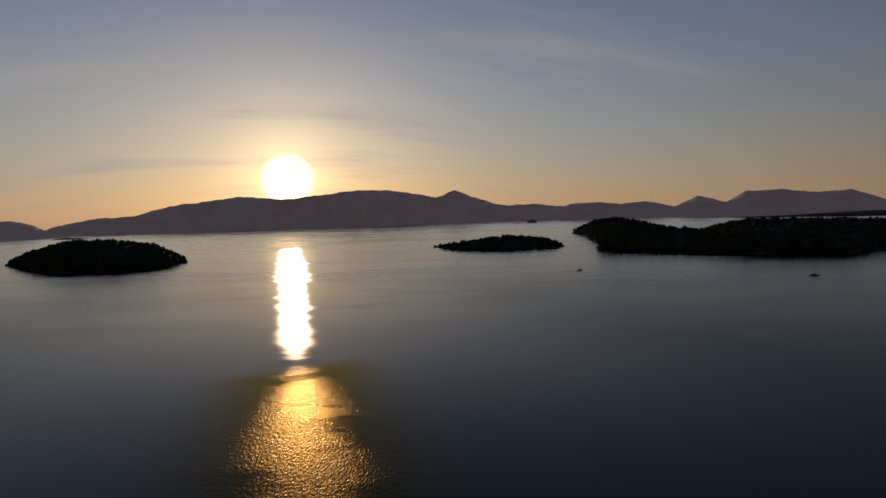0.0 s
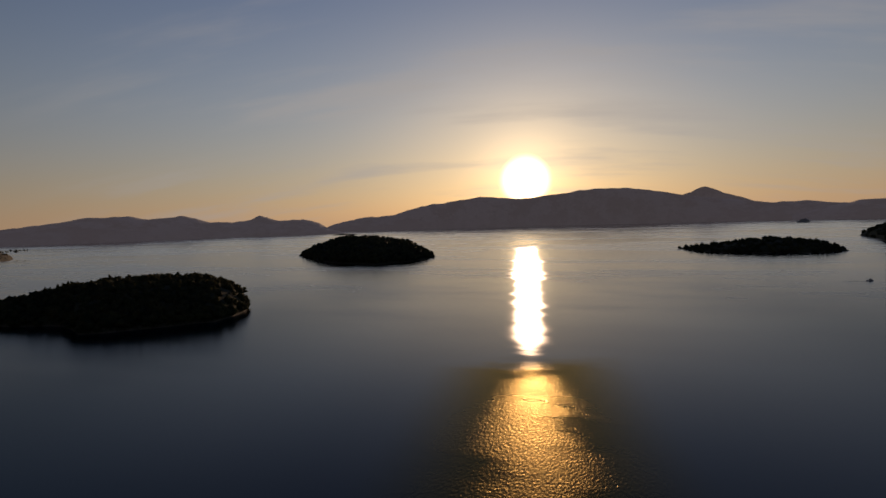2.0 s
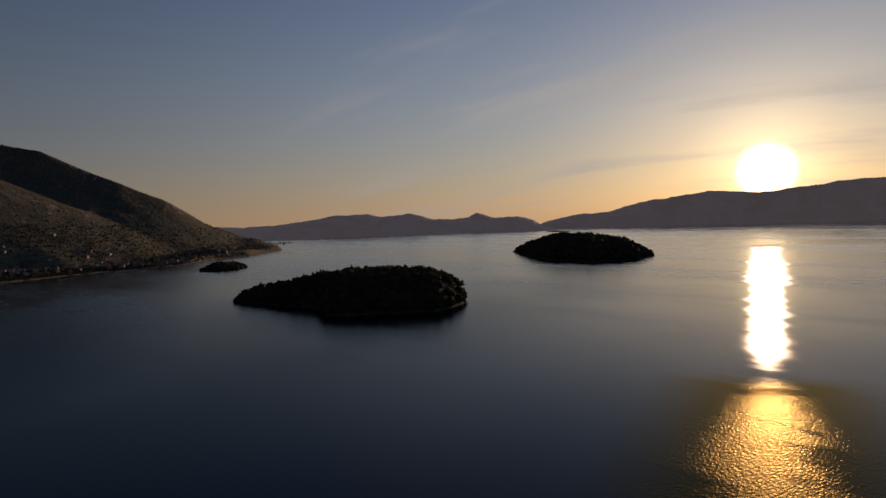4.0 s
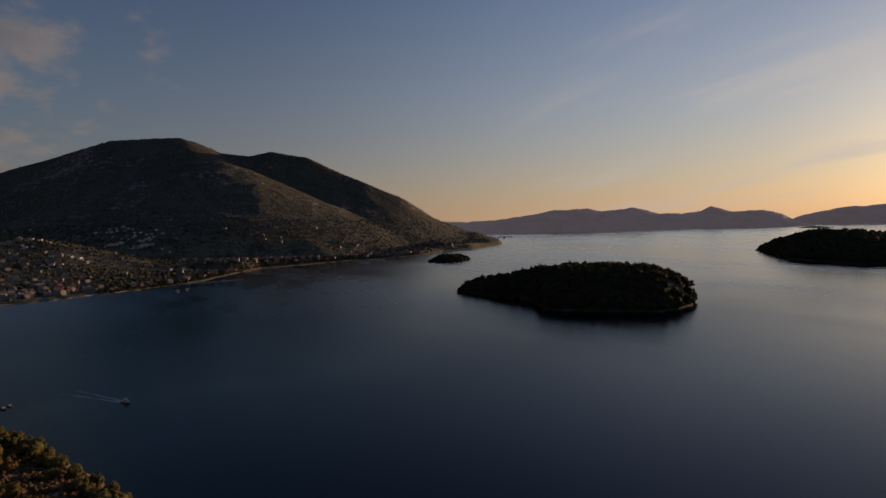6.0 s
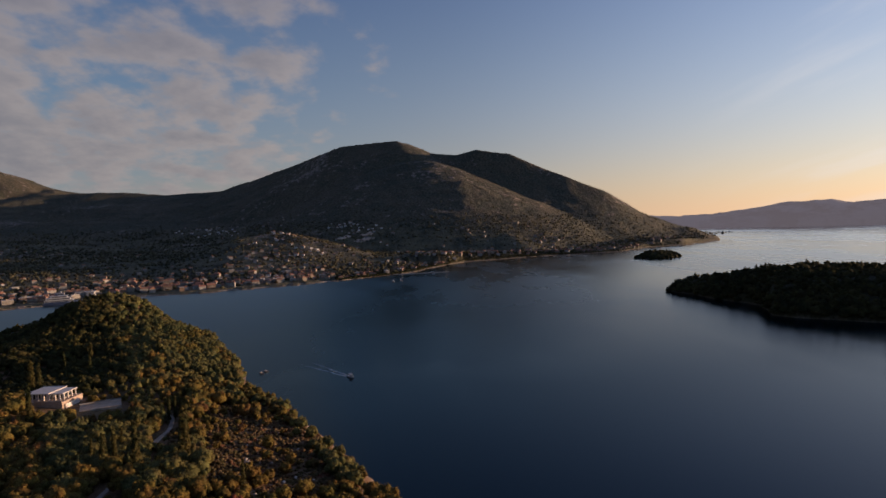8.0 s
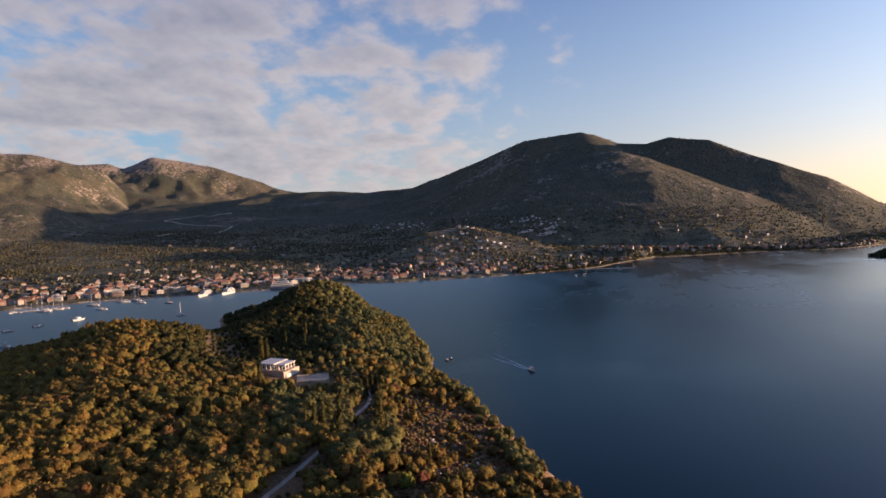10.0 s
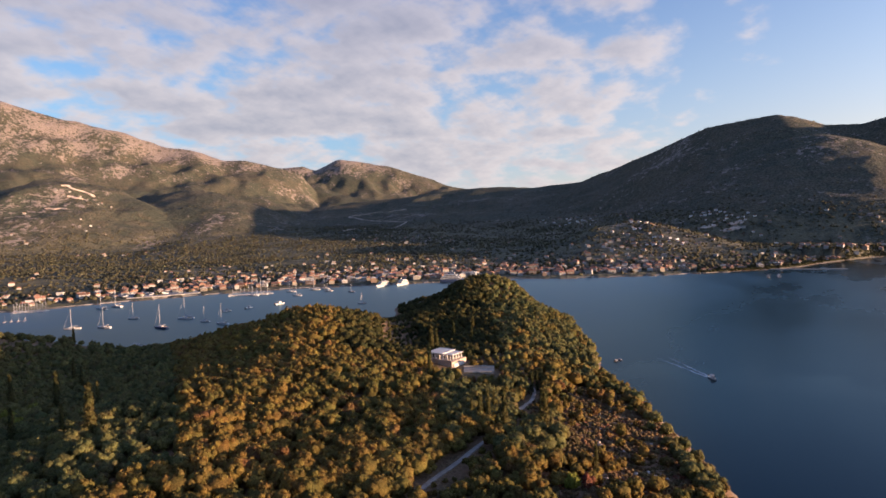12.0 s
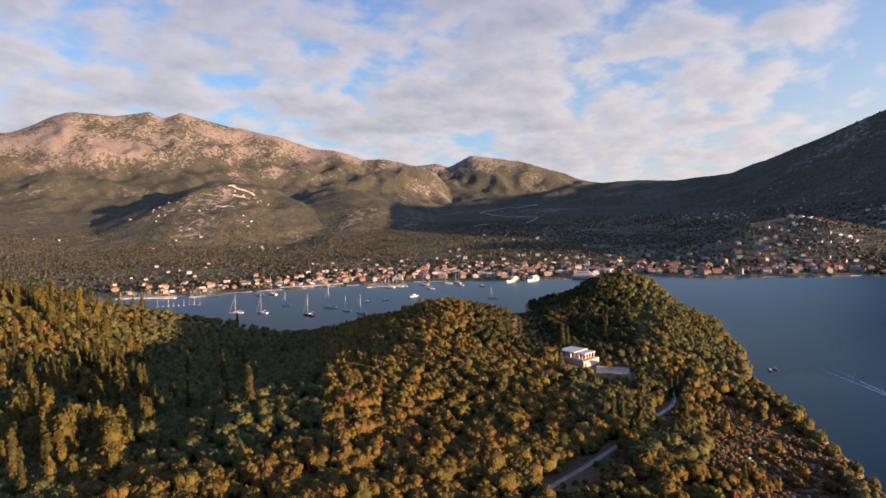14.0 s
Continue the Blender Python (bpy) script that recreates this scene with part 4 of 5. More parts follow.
def plant_island(rows, count, size, shapes, label, tall=1.0):
    f = table(rows)
    lo, hi = float(rows.split(",")[0].split()[0]), float(rows.split(",")[-1].split()[0])
    az = rng.uniform(lo, hi, count * 3)
    near, far, top = f(az)
    wide = (far - near) * (near + far)
    keep = rng.uniform(size=len(az)) < wide / wide.max()
    az, near, far, top = [v[keep][:count] for v in (az, near, far, top)]
    s = 0.005 + 0.80 * rng.uniform(0, 1, len(az)) ** 1.5
    d = near + (far - near) * s
    z = top * np.sin(math.pi * s) ** 0.5
    sc = size * rng.uniform(0.65, 1.3, len(az))
    P = np.stack([-d * np.sin(np.radians(az)), d * np.cos(np.radians(az)), np.maximum(z - 0.35 * sc, 0.1), sc, rng.uniform(0.7, 1.45, len(az)) * tall], 1)
    scatter("island_woodland", shapes, P, ISLE_LEAVES, label, "woodland")


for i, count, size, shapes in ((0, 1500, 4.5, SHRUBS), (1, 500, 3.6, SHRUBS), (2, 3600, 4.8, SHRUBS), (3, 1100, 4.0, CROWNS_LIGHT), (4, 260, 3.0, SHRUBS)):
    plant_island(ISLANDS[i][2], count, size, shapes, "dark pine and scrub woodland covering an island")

# ---------------------------------------------------------------- parts
def part(name, bm, mat, parent, label=""):
    me = bpy.data.meshes.new(name)
    bm.to_mesh(me)
    bm.free()
    me.materials.append(mat)
    ob = new(name, me)
    ob.parent = parent
    return tagged(ob, label) if label else ob


def box(x0, y0, z0, x1, y1, z1, bm=None):
    bm = bm or bmesh.new()
    v = [bm.verts.new(p) for p in ((x0, y0, z0), (x1, y0, z0), (x1, y1, z0), (x0, y1, z0), (x0, y0, z1), (x1, y0, z1), (x1, y1, z1), (x0, y1, z1))]
    for f in ((3, 2, 1, 0), (4, 5, 6, 7), (0, 1, 5, 4), (1, 2, 6, 5), (2, 3, 7, 6), (3, 0, 4, 7)):
        bm.faces.new([v[i] for i in f])
    return bm


def hip_roof(w, l, z, rise, over=0.5, ridge=0.5, thick=0.18):
    """A hipped or gabled roof with thick eaves; ridge along y."""
    a, b = w / 2 + over, l / 2 + over
    r = b * ridge
    bm = bmesh.new()
    lo = [bm.verts.new(p) for p in ((-a, -b, z), (a, -b, z), (a, b, z), (-a, b, z))]
    up = [bm.verts.new(p) for p in ((-a, -b, z + thick), (a, -b, z + thick), (a, b, z + thick), (-a, b, z + thick))]
    t0, t1 = bm.verts.new((0, -r, z + thick + rise)), bm.verts.new((0, r, z + thick + rise))
    bm.faces.new(lo[::-1])
    for i in range(4):
        j = (i + 1) % 4
        bm.faces.new((lo[i], lo[j], up[j], up[i]))
    bm.faces.new((up[0], up[1], t0))
    bm.faces.new((up[1], up[2], t1, t0))
    bm.faces.new((up[2], up[3], t1))
    bm.faces.new((up[3], up[0], t0, t1))
    return bm


def build_house(w, l, floors, roof, label, name="house"):
    """A plastered house: walls, roof, windows, a door and a balcony."""
    house = tagged(new(name), label, "house", "houses of the town")
    h = 3.0 * floors
    part("wall", box(-w / 2, -l / 2, -2.5, w / 2, l / 2, h), WALLS, house)
    if roof == "flat":
        bm = box(-w / 2 - 0.15, -l / 2 - 0.15, h, w / 2 + 0.15, l / 2 + 0.15, h + 0.35)
        part("roof", bm, FLAT_ROOF, house, "pale flat roof slab")
        part("stair_head", box(-w / 4, -l / 6, h + 0.35, w / 6, l / 8, h + 2.3), WALLS, house)
    else:
        tiled = part("roof", hip_roof(w, l, h, min(w, l) * 0.32, ridge=0.98 if roof == "gable" else 0.45), ROOFS, house, "terracotta tiled roof")
        part("chimney", box(w * 0.18, l * 0.1, h + 0.4, w * 0.18 + 0.7, l * 0.1 + 0.7, h + min(w, l) * 0.32 + 0.9), WALLS, tiled)
    for fl in range(floors):
        z = 3.0 * fl + 1.0
        for side in (-1, 1):
            k = max(2, int(l // 5))
            for i in range(k):
                y = (i + 0.5) / k * l - l / 2
                xw = side * w / 2
                part("window", box(min(xw - 0.12, xw + 0.05 * side), y - 0.55, z, max(xw, xw + 0.05 * side), y + 0.55, z + 1.35), GLASS, house)
    if floors > 1:
        slab = part("balcony", box(w / 2 - 0.1, -l * 0.3, 2.9, w / 2 + 1.3, l * 0.3, 3.1), FLAT_ROOF, house)
        part("railing", box(w / 2 + 1.2, -l * 0.3, 3.1, w / 2 + 1.3, l * 0.3, 4.0), WALLS, slab)
    part("door", box(w / 2 - 0.1, -0.55, 0.05, w / 2 + 0.06, 0.55, 2.15), TIMBER, house, "brown timber door")
    return house


HOUSES = [
    build_house(9, 11, 2, "hip", "two-storey plastered house with a terracotta hipped roof"),
    build_house(8, 9, 1, "hip", "single-storey house with a terracotta hipped roof"),
    build_house(10, 14, 2, "gable", "long two-storey house with a terracotta gable roof"),
    build_house(11, 13, 3, "hip", "three-storey plastered building with a terracotta roof"),
    build_house(10, 12, 2, "flat", "two-storey flat-roofed plastered building"),
    build_house(12, 22, 3, "flat", "long three-storey flat-roofed seafront hotel"),
    build_house(7, 8, 1, "gable", "small single-storey cottage with a gable roof"),
]
SPENT = set()


def put_house(kind, x, y, z, turn, scale=1.0):
    m = Matrix.LocRotScale((x, y, z), Euler((0, 0, turn)), (scale, scale, scale))
    ob = copy_thing(HOUSES[kind], Matrix()) if kind in SPENT else HOUSES[kind]
    SPENT.add(kind)
    ob.matrix_basis = m


def build_town():
    taken, far = [], []

    def try_put(az, d, kinds, gap, single):
        x, y = -d * math.sin(radians(az)), d * math.cos(radians(az))
        if any((x - a) ** 2 + (y - b) ** 2 < gap * gap for a, b in taken):
            return False
        z = float(mainland_height(np.array([az]), np.array([d]))[0])
        if z < 1.2:
            return False
        taken.append((x, y))
        turn = radians(az - 90) + float(rng.normal(0, 0.25)) + (math.pi / 2 if rng.uniform() < 0.3 else 0)
        size = float(rng.uniform(0.46, 0.75) if single else rng.uniform(0.42, 0.68))
        if single:
            put_house(int(rng.choice(kinds)), x, y, z + 0.3, turn, size)
        else:
            far.append((x, y, z, turn, size, int(rng.choice(kinds)), 0))
        return True

    shore = lambda a: float(SHORE(a)[0])
    # strips of the town: azimuth range, houses, start and depth inland
    for a0, a1, count, near, deep, kinds, gap, single in (
            (98, 150, 92, 20, 40, (0, 2, 3, 4, 2, 0, 5), 8, True), (100, 149, 132, 36, 100, (0, 0, 1, 2, 3, 4), 8, True), (150, 166, 30, 18, 60, (0, 1, 2, 6), 9, True),
            (99, 151, 260, 30, 150, (0, 1, 2, 4, 6), 7.5, False), (66, 98, 80, 10, 40, (0, 1, 4, 6, 2), 9, True), (100, 140, 70, 116, 220, (0, 1, 2, 4), 13, False), (146, 164, 34, 30, 110, (1, 6, 0, 4), 10, False), (140, 168, 22, 110, 320, (1, 6, 0), 15, False),
            (96, 108, 20, 60, 330, (0, 1, 4), 13, False), (112, 135, 18, 350, 450, (0, 1, 6), 16, False), (66, 97, 70, 40, 150, (0, 1, 4, 6), 11, False)):
        done = tries = 0
        while done < count and tries < count * 12:
            tries += 1
            az = float(rng.uniform(a0, a1))
            done += try_put(az, shore(az) + near + deep * float(rng.uniform(0, 1)) ** 1.3, kinds, gap, single)
    # hamlets on the slopes: azimuth, distance, spread, houses
    for az, d, sp, count in ((97.1, 1406, 26, 7), (94.8, 1382, 30, 9), (103.3, 1690, 40, 7), (109.6, 1950, 55, 12), (128.6, 1650, 55, 12), (123.8, 1565, 70, 10), (161.8, 2180, 50, 11), (154.5, 2250, 40, 9),
                              (154.6, 1980, 30, 5), (158.8, 1915, 40, 5), (154.4, 1676, 30, 4), (163.5, 1808, 22, 3), (169.7, 2091, 40, 4), (148.6, 3196, 12, 1), (134.9, 3700, 30, 3), (150.6, 1640, 40, 5), (85, 1400, 60, 8), (76, 1450, 60, 8), (66, 1720, 40, 8), (65.3, 1690, 26, 7), (70.3, 1400, 26, 15), (74.6, 1370, 30, 9), (75.6, 1470, 24, 7), (79.5, 1500, 50, 6), (84, 1300, 40, 6), (87, 1110, 28, 12), (90, 1010, 26, 10), (81.5, 1230, 40, 6)):
        for i in range(count):
            for tries in range(8):
                if try_put(az + math.degrees(float(rng.normal(0, sp)) / d), d + float(rng.normal(0, sp * 0.8)), (0, 1, 4, 6, 0), 12, False):
                    break
    # whitewashed hamlets high on the shaded slopes: azimuth, distance, spread, houses
    for az, d, sp, count in ((110.3, 1930, 34, 9), (109.4, 1800, 26, 6), (108.2, 1780, 30, 6), (107.6, 1668, 16, 3), (103, 1648, 12, 3), (103.1, 1300, 15, 7), (102.6, 1255, 14, 5), (103.2, 1190, 12, 5), (101.6, 1212, 9, 2), (99.6, 1425, 10, 3), (100.6, 1100, 9, 4), (99.6, 1080, 12, 6), (102.2, 1044, 12, 4),
                             (98.1, 1494, 12, 3), (97.0, 1490, 14, 7), (96.2, 1480, 10, 5), (97.3, 1446, 6, 2), (95.5, 1428, 14, 5), (94.5, 1438, 12, 8), (93.8, 1412, 8, 4), (93.4, 1336, 8, 2), (91.5, 1212, 14, 5), (106, 1160, 10, 2)):
        for i in range(count):
            a, e = az + math.degrees(float(rng.normal(0, sp)) / d), d + float(rng.normal(0, sp * 0.8))
            x, y = bearing(a, e)[:2]
            if all((x - p) ** 2 + (y - q) ** 2 > 100 for p, q in taken):
                taken.append((x, y))
                far.append((x, y, float(mainland_height(np.array([a]), np.array([e]))[0]), radians(a - 90) + float(rng.normal(0, 0.4)), float(rng.uniform(0.42, 0.72)), int(rng.choice((0, 1, 4, 6))), 2))
    # the scattered houses far inland, joined
    bm = bmesh.new()
    for x, y, z, turn, size, kind, wall in far:
        w, l, fl = ((9, 11, 2), (8, 9, 1), (10, 14, 2), (11, 13, 3), (10, 12, 2), (12, 20, 2), (7, 8, 1))[kind]
        m = Matrix.LocRotScale((x, y, z), Euler((0, 0, turn)), (size, size, size))
        for piece, slot in ((box(-w / 2, -l / 2, -2, w / 2, l / 2, 3 * fl), wall), (box(-w / 2 - 0.2, -l / 2 - 0.2, 3 * fl, w / 2 + 0.2, l / 2 + 0.2, 3 * fl + 0.3) if kind == 4 else hip_roof(w, l, 3 * fl, 2.7), wall if kind == 4 else 1)):
            piece.transform(m)
            me = bpy.data.meshes.new("piece")
            piece.to_mesh(me)
            piece.free()
            k = len(bm.faces)
            bm.from_mesh(me)
            bm.faces.ensure_lookup_table()
            for f in bm.faces[k:]:
                f.material_index = slot
            bpy.data.meshes.remove(me)
    me = bpy.data.meshes.new("scattered_houses")
    bm.to_mesh(me)
    bm.free()
    for mat in (FAR_PAINT, ROOFS, WHITEWASH):
        me.materials.append(mat)
    tagged(new("scattered_houses", me), "scattered white and ochre houses on the plain and slopes", "houses", kind="stuff")


WHITEWASH = surface("whitewash", ((0.48, 0.47, 0.45), (0.62, 0.61, 0.595)), 0.05, 0.85, island=0.2)
FAR_PAINT = surface("weathered_plaster", ((0.215, 0.20, 0.175), (0.34, 0.33, 0.305)), 0.02, 0.85, island=0.25)
build_town()


def ribbon(name, pts, width, height, lift, mat, label, category, thick=0.4):
    """A band that follows the ground between points."""
    bm = bmesh.new()
    dense = []
    for a, b in zip(pts, pts[1:]):
        k = max(1, int((b - a).length / 4))
        dense += [a.lerp(b, i / k) for i in range(k)]
    dense.append(pts[-1])
    for _ in range(4):
        dense = [dense[0]] + [(dense[i - 1] + dense[i] * 2 + dense[i + 1]) / 4 for i in range(1, len(dense) - 1)] + [dense[-1]]
    rows = []
    for i, p in enumerate(dense):
        t = (dense[min(i + 1, len(dense) - 1)] - dense[max(i - 1, 0)]).normalized()
        side = Vector((-t.y, t.x, 0))
        row = []
        for s, dz in ((-0.5, -thick), (-0.5, 0), (0.0, 0.05), (0.5, 0), (0.5, -thick)):
            q = p + side * s * width
            row.append(bm.verts.new((q.x, q.y, height(q.x, q.y) + lift + dz)))
        rows.append(row)
    for a, b in zip(rows, rows[1:]):
        for i in range(4):
            bm.faces.new((a[i], a[i + 1], b[i + 1], b[i]))
    me = bpy.data.meshes.new(name)
    bm.to_mesh(me)
    bm.free()
    me.materials.append(mat)
    return tagged(new(name, me), label, category, kind="structure")


def main_z(x, y):
    return float(mainland_height(np.array([math.degrees(math.atan2(-x, y)) % 360]), np.array([math.hypot(x, y)]))[0])


def pen_z(x, y):
    return float(peninsula_height(np.array([x]), np.array([y]))[0])


ribbon("road", ROAD, 1.4, pen_z, 0.25, PAVING, "pale gravel track winding through the woods", "road")
# hairpin road cut into the hillside behind the town
ZIG = [bearing(a, d) for a, d in ((132.2, 1890), (129, 1990), (125.8, 2340), (128, 2480), (131.6, 2740), (129, 2790), (125.8, 2860))]
ribbon("road_hairpin", ZIG, 9.0, main_z, 1.5, PAVING, "pale hairpin road climbing the hillside", "road", 3.0)
# bare earth terraces and cuttings on the slopes
for az0, az1, d0, d1, w in ((97.6, 96.4, 1400, 1412, 9), (95.9, 94.4, 1372, 1380, 12), (95.4, 94.2, 1400, 1405, 8), (156.0, 153.6, 2330, 2300, 10), (155.6, 153.9, 2240, 2215, 9), (157.2, 155.6, 2150, 2130, 7)):
    steps = [bearing(az0 + (az1 - az0) * i / 6, d0 + (d1 - d0) * i / 6 + 9 * math.sin(i * 1.9)) for i in range(7)]
    ribbon("ground_terrace", steps, w, main_z, 1.6, TERRACE, "pale bare earth terrace cut into the slope", "terrace", 4.0)
# seafront quay and beach
QUAY = [bearing(a, float(SHORE(a)[0]) + 6) for a in np.arange(96, 166, 1.0)]
ribbon("pavement_seafront", QUAY, 8, lambda x, y: 0.5, 0.5, CONCRETE, "pale seafront quay and beach promenade", "quay", 2.5)
ribbon("pavement_boatyard", [bearing(151.6, 772), bearing(148.5, 768), bearing(145.8, 774)], 26, main_z, 0.7, CONCRETE, "pale sandy boatyard beside the marina", "boatyard", 1.5)
BREAK = [bearing(a, d) for a, d in ((93.2, 862), (90.0, 864), (86.6, 876))]
ribbon("pavement_breakwater", BREAK, 5, lambda x, y: 0.4, 0.5, CONCRETE, "low stone breakwater reaching into the bay", "breakwater", 2.0)

# ---------------------------------------------------------------- boats
def hull(l, w, h, stern=0.75, keel=0.5, fine=1.6):
    """A hull one deck high with a raking bow towards +y; the waterline is z = 0."""
    bm = bmesh.new()
    rows = []
    n = 9
    for i in range(n):
        t = i / (n - 1)
        half = w / 2 * (stern + (1 - stern) * min(1, t * 3)) * (1 - max(0.0, (t - 0.45) / 0.55) ** fine)
        half = max(half, 0.03)
        sheer = h * (1 + 0.35 * max(0, t - 0.5))
        y = (t - 0.5) * l
        rake = 0.06 * l * t * t
        rows.append([bm.verts.new(p) for p in ((-half, y + rake, sheer), (-half * 0.86, y, 0.1), (0, y - rake * 0.3, -keel), (half * 0.86, y, 0.1), (half, y + rake, sheer))])
    for a, b in zip(rows, rows[1:]):
        for i in range(4):
            bm.faces.new((a[i], b[i], b[i + 1], a[i + 1]))
        bm.faces.new((a[4], b[4], b[0], a[0]))
    bm.faces.new(rows[0])
    return bm


def rod(a, b, r, sides=6):
    a, b = Vector(a), Vector(b)
    q = (b - a).to_track_quat("Z", "Y").to_matrix()
    bm = bmesh.new()
    rings = [[bm.verts.new(p + q @ Vector((rr * math.cos(2 * math.pi * i / sides), rr * math.sin(2 * math.pi * i / sides), 0))) for i in range(sides)] for p, rr in ((a, r), (b, r * 0.7))]
    for i in range(sides):
        j = (i + 1) % sides
        bm.faces.new((rings[0][i], rings[0][j], rings[1][j], rings[1][i]))
    bm.faces.new(rings[1])
    return bm


def build_yacht(l, paint, label):
    y = tagged(new("sailing_yacht"), label, "sailing yacht", "yachts in the bay")
    part("hull", hull(l, l * 0.3, l * 0.1), paint, y)
    part("cabin", box(-l * 0.09, -l * 0.12, l * 0.1, l * 0.09, l * 0.2, l * 0.155), WHITE, y)
    part("cockpit", box(-l * 0.07, -l * 0.38, l * 0.1, l * 0.07, -l * 0.14, l * 0.115), DECK, y)
    mast = part("mast", rod((0, l * 0.08, l * 0.1), (0, l * 0.06, l * 1.35), 0.16), ALLOY, y, "tall pale mast")
    part("boom", rod((0, l * 0.07, l * 0.22), (0, -l * 0.32, l * 0.21), 0.22), CANVAS, y, "boom with a furled sail under its cover")
    part("spreader", rod((-l * 0.09, l * 0.07, l * 0.75), (l * 0.09, l * 0.07, l * 0.75), 0.06), ALLOY, mast)
    part("forestay", rod((0, l * 0.5, l * 0.15), (0, l * 0.06, l * 1.3), 0.07), CANVAS, y, "rolled foresail on the forestay")
    part("bimini", box(-l * 0.09, -l * 0.34, l * 0.23, l * 0.09, -l * 0.16, l * 0.24), CANVAS, y, "canvas sun shade over the cockpit")
    return y


YACHTS = [build_yacht(12.5, WHITE, "white sailing yacht at anchor with bare mast"), build_yacht(14, NAVY, "dark-hulled sailing yacht at anchor with bare mast"), build_yacht(10, WHITE, "small white sailing yacht at anchor")]
USED = set()


def moor(kind, x, y, turn, scale=1.0):
    ob = copy_thing(YACHTS[kind], Matrix()) if kind in USED else YACHTS[kind]
    USED.add(kind)
    ob.matrix_basis = Matrix.LocRotScale((x, y, 0), Euler((0, 0, radians(turn))), (scale, scale, scale))


for az, d, kind, s in ((155.8, 554, 0, 1), (153.6, 689, 0, 1.2), (153.5, 540, 0, 1.0), (152.5, 699, 0, 1.3), (151.2, 581, 2, 1.1), (149.1, 503, 1, 1.0), (147.0, 546, 0, 1.15), (145.4, 516, 2, 1.0),
                       (143.9, 493, 0, 1.0), (136.9, 667, 2, 1.1), (131.6, 672, 1, 0.6), (133.9, 696, 0, 0.9), (140.2, 708, 0, 1.2), (139.6, 712, 2, 1.1), (135.2, 722, 0, 1.1), (134.2, 726, 2, 1.2), (137.5, 716, 0, 1.0), (141.0, 700, 0, 1.1), (130.6, 560, 2, 0.9)):
    p = bearing(az, d)
    moor(kind, p.x, p.y, 205 + float(rng.normal(0, 14)), s)
for i in range(22):                          # marina pontoons
    a = bearing(165.5, 795).lerp(bearing(161.0, 745), i / 21)
    moor(2 if i % 3 else 0, a.x + 2, a.y + 4, 120 + float(rng.normal(0, 4)), 0.62)
for i in range(12):
    a = bearing(159.7, 735).lerp(bearing(157.6, 722), i / 11)
    moor(0 if i % 2 else 2, a.x, a.y, 110 + float(rng.normal(0, 4)), 0.72)
for i in range(9):
    a = bearing(162.5, 660).lerp(bearing(159.0, 650), i / 8)
    moor(1, a.x, a.y, 120 + float(rng.normal(0, 6)), 0.36)
for i in range(7):
    a = bearing(142.9, 716).lerp(bearing(140.7, 706), i / 6)
    moor(2 if i % 2 else 0, a.x, a.y, 70 + float(rng.normal(0, 5)), 0.75)
PONTOON = [bearing(166, 802), bearing(160.9, 752)]
ribbon("pavement_pontoon", PONTOON, 3, lambda x, y: 0.3, 0.4, CONCRETE, "floating marina pontoon", "pontoon", 1.0)


def build_ferry(l, label, paint):
    f = tagged(new("ferry"), label, "ferry", "ferries at the quay")
    part("hull", hull(l, l * 0.26, l * 0.11, 0.9, 0.8, 2.2), paint, f)
    w = l * 0.115
    for i, (a, b) in enumerate(((-0.46, 0.30), (-0.42, 0.22), (-0.30, 0.14))):
        z = l * 0.10 + i * l * 0.066
        house = part("deck_house", box(-w, l * a, z, w, l * b, z + l * 0.058), WHITE, f)
        part("deck", box(-w - 0.4, l * a - 0.8, z + l * 0.058, w + 0.4, l * b + 0.8, z + l * 0.066), WHITE, f)
        part("window_band", box(-w - 0.04, l * a + 0.8, z + l * 0.02, w + 0.04, l * b - 0.6, z + l * 0.045), GLASS, house, "dark band of windows")
    part("funnel", box(-0.9, -l * 0.2, l * 0.295, 0.9, -l * 0.12, l * 0.36), NAVY, f)
    part("mast", rod((0, l * 0.08, l * 0.29), (0, l * 0.07, l * 0.45), 0.15), ALLOY, f)
    return f


for az, d, l, turn, paint, label in ((128.5, 722, 23, 272, WHITE, "white passenger ferry moored stern-on at the quay"), (126.5, 726, 24, 276, WHITE, "white three-deck ferry moored at the quay"), (121.3, 742, 34, 25, NAVY, "long blue-hulled excursion ferry along the quay"), (-8.9, 3600, 60, 70, WHITE, "distant ferry crossing the strait")):
    p = bearing(az, d)
    build_ferry(l, label, paint).matrix_basis = pose(p.x, p.y, 0, 0, 0, turn)


def build_motorboat(l, label, paint=None):
    b = tagged(new("motorboat"), label, "motorboat", "motorboats")
    part("hull", hull(l, l * 0.34, l * 0.13, 0.9), paint or WHITE, b)
    part("cabin", box(-l * 0.11, -l * 0.1, l * 0.13, l * 0.11, l * 0.16, l * 0.27), WHITE, b)
    part("windscreen", box(-l * 0.1, l * 0.16, l * 0.17, l * 0.1, l * 0.2, l * 0.26), GLASS, b)
    part("canopy", box(-l * 0.13, -l * 0.3, l * 0.33, l * 0.13, l * 0.12, l * 0.345), CANVAS, b)
    for sx in (-1, 1):
        part("post", rod((sx * l * 0.12, -l * 0.28, l * 0.13), (sx * l * 0.12, -l * 0.28, l * 0.335), 0.05), ALLOY, b)
    part("outboard_motor", box(-l * 0.04, -l * 0.56, 0.05, l * 0.04, -l * 0.5, l * 0.2), TIMBER, b)
    return b


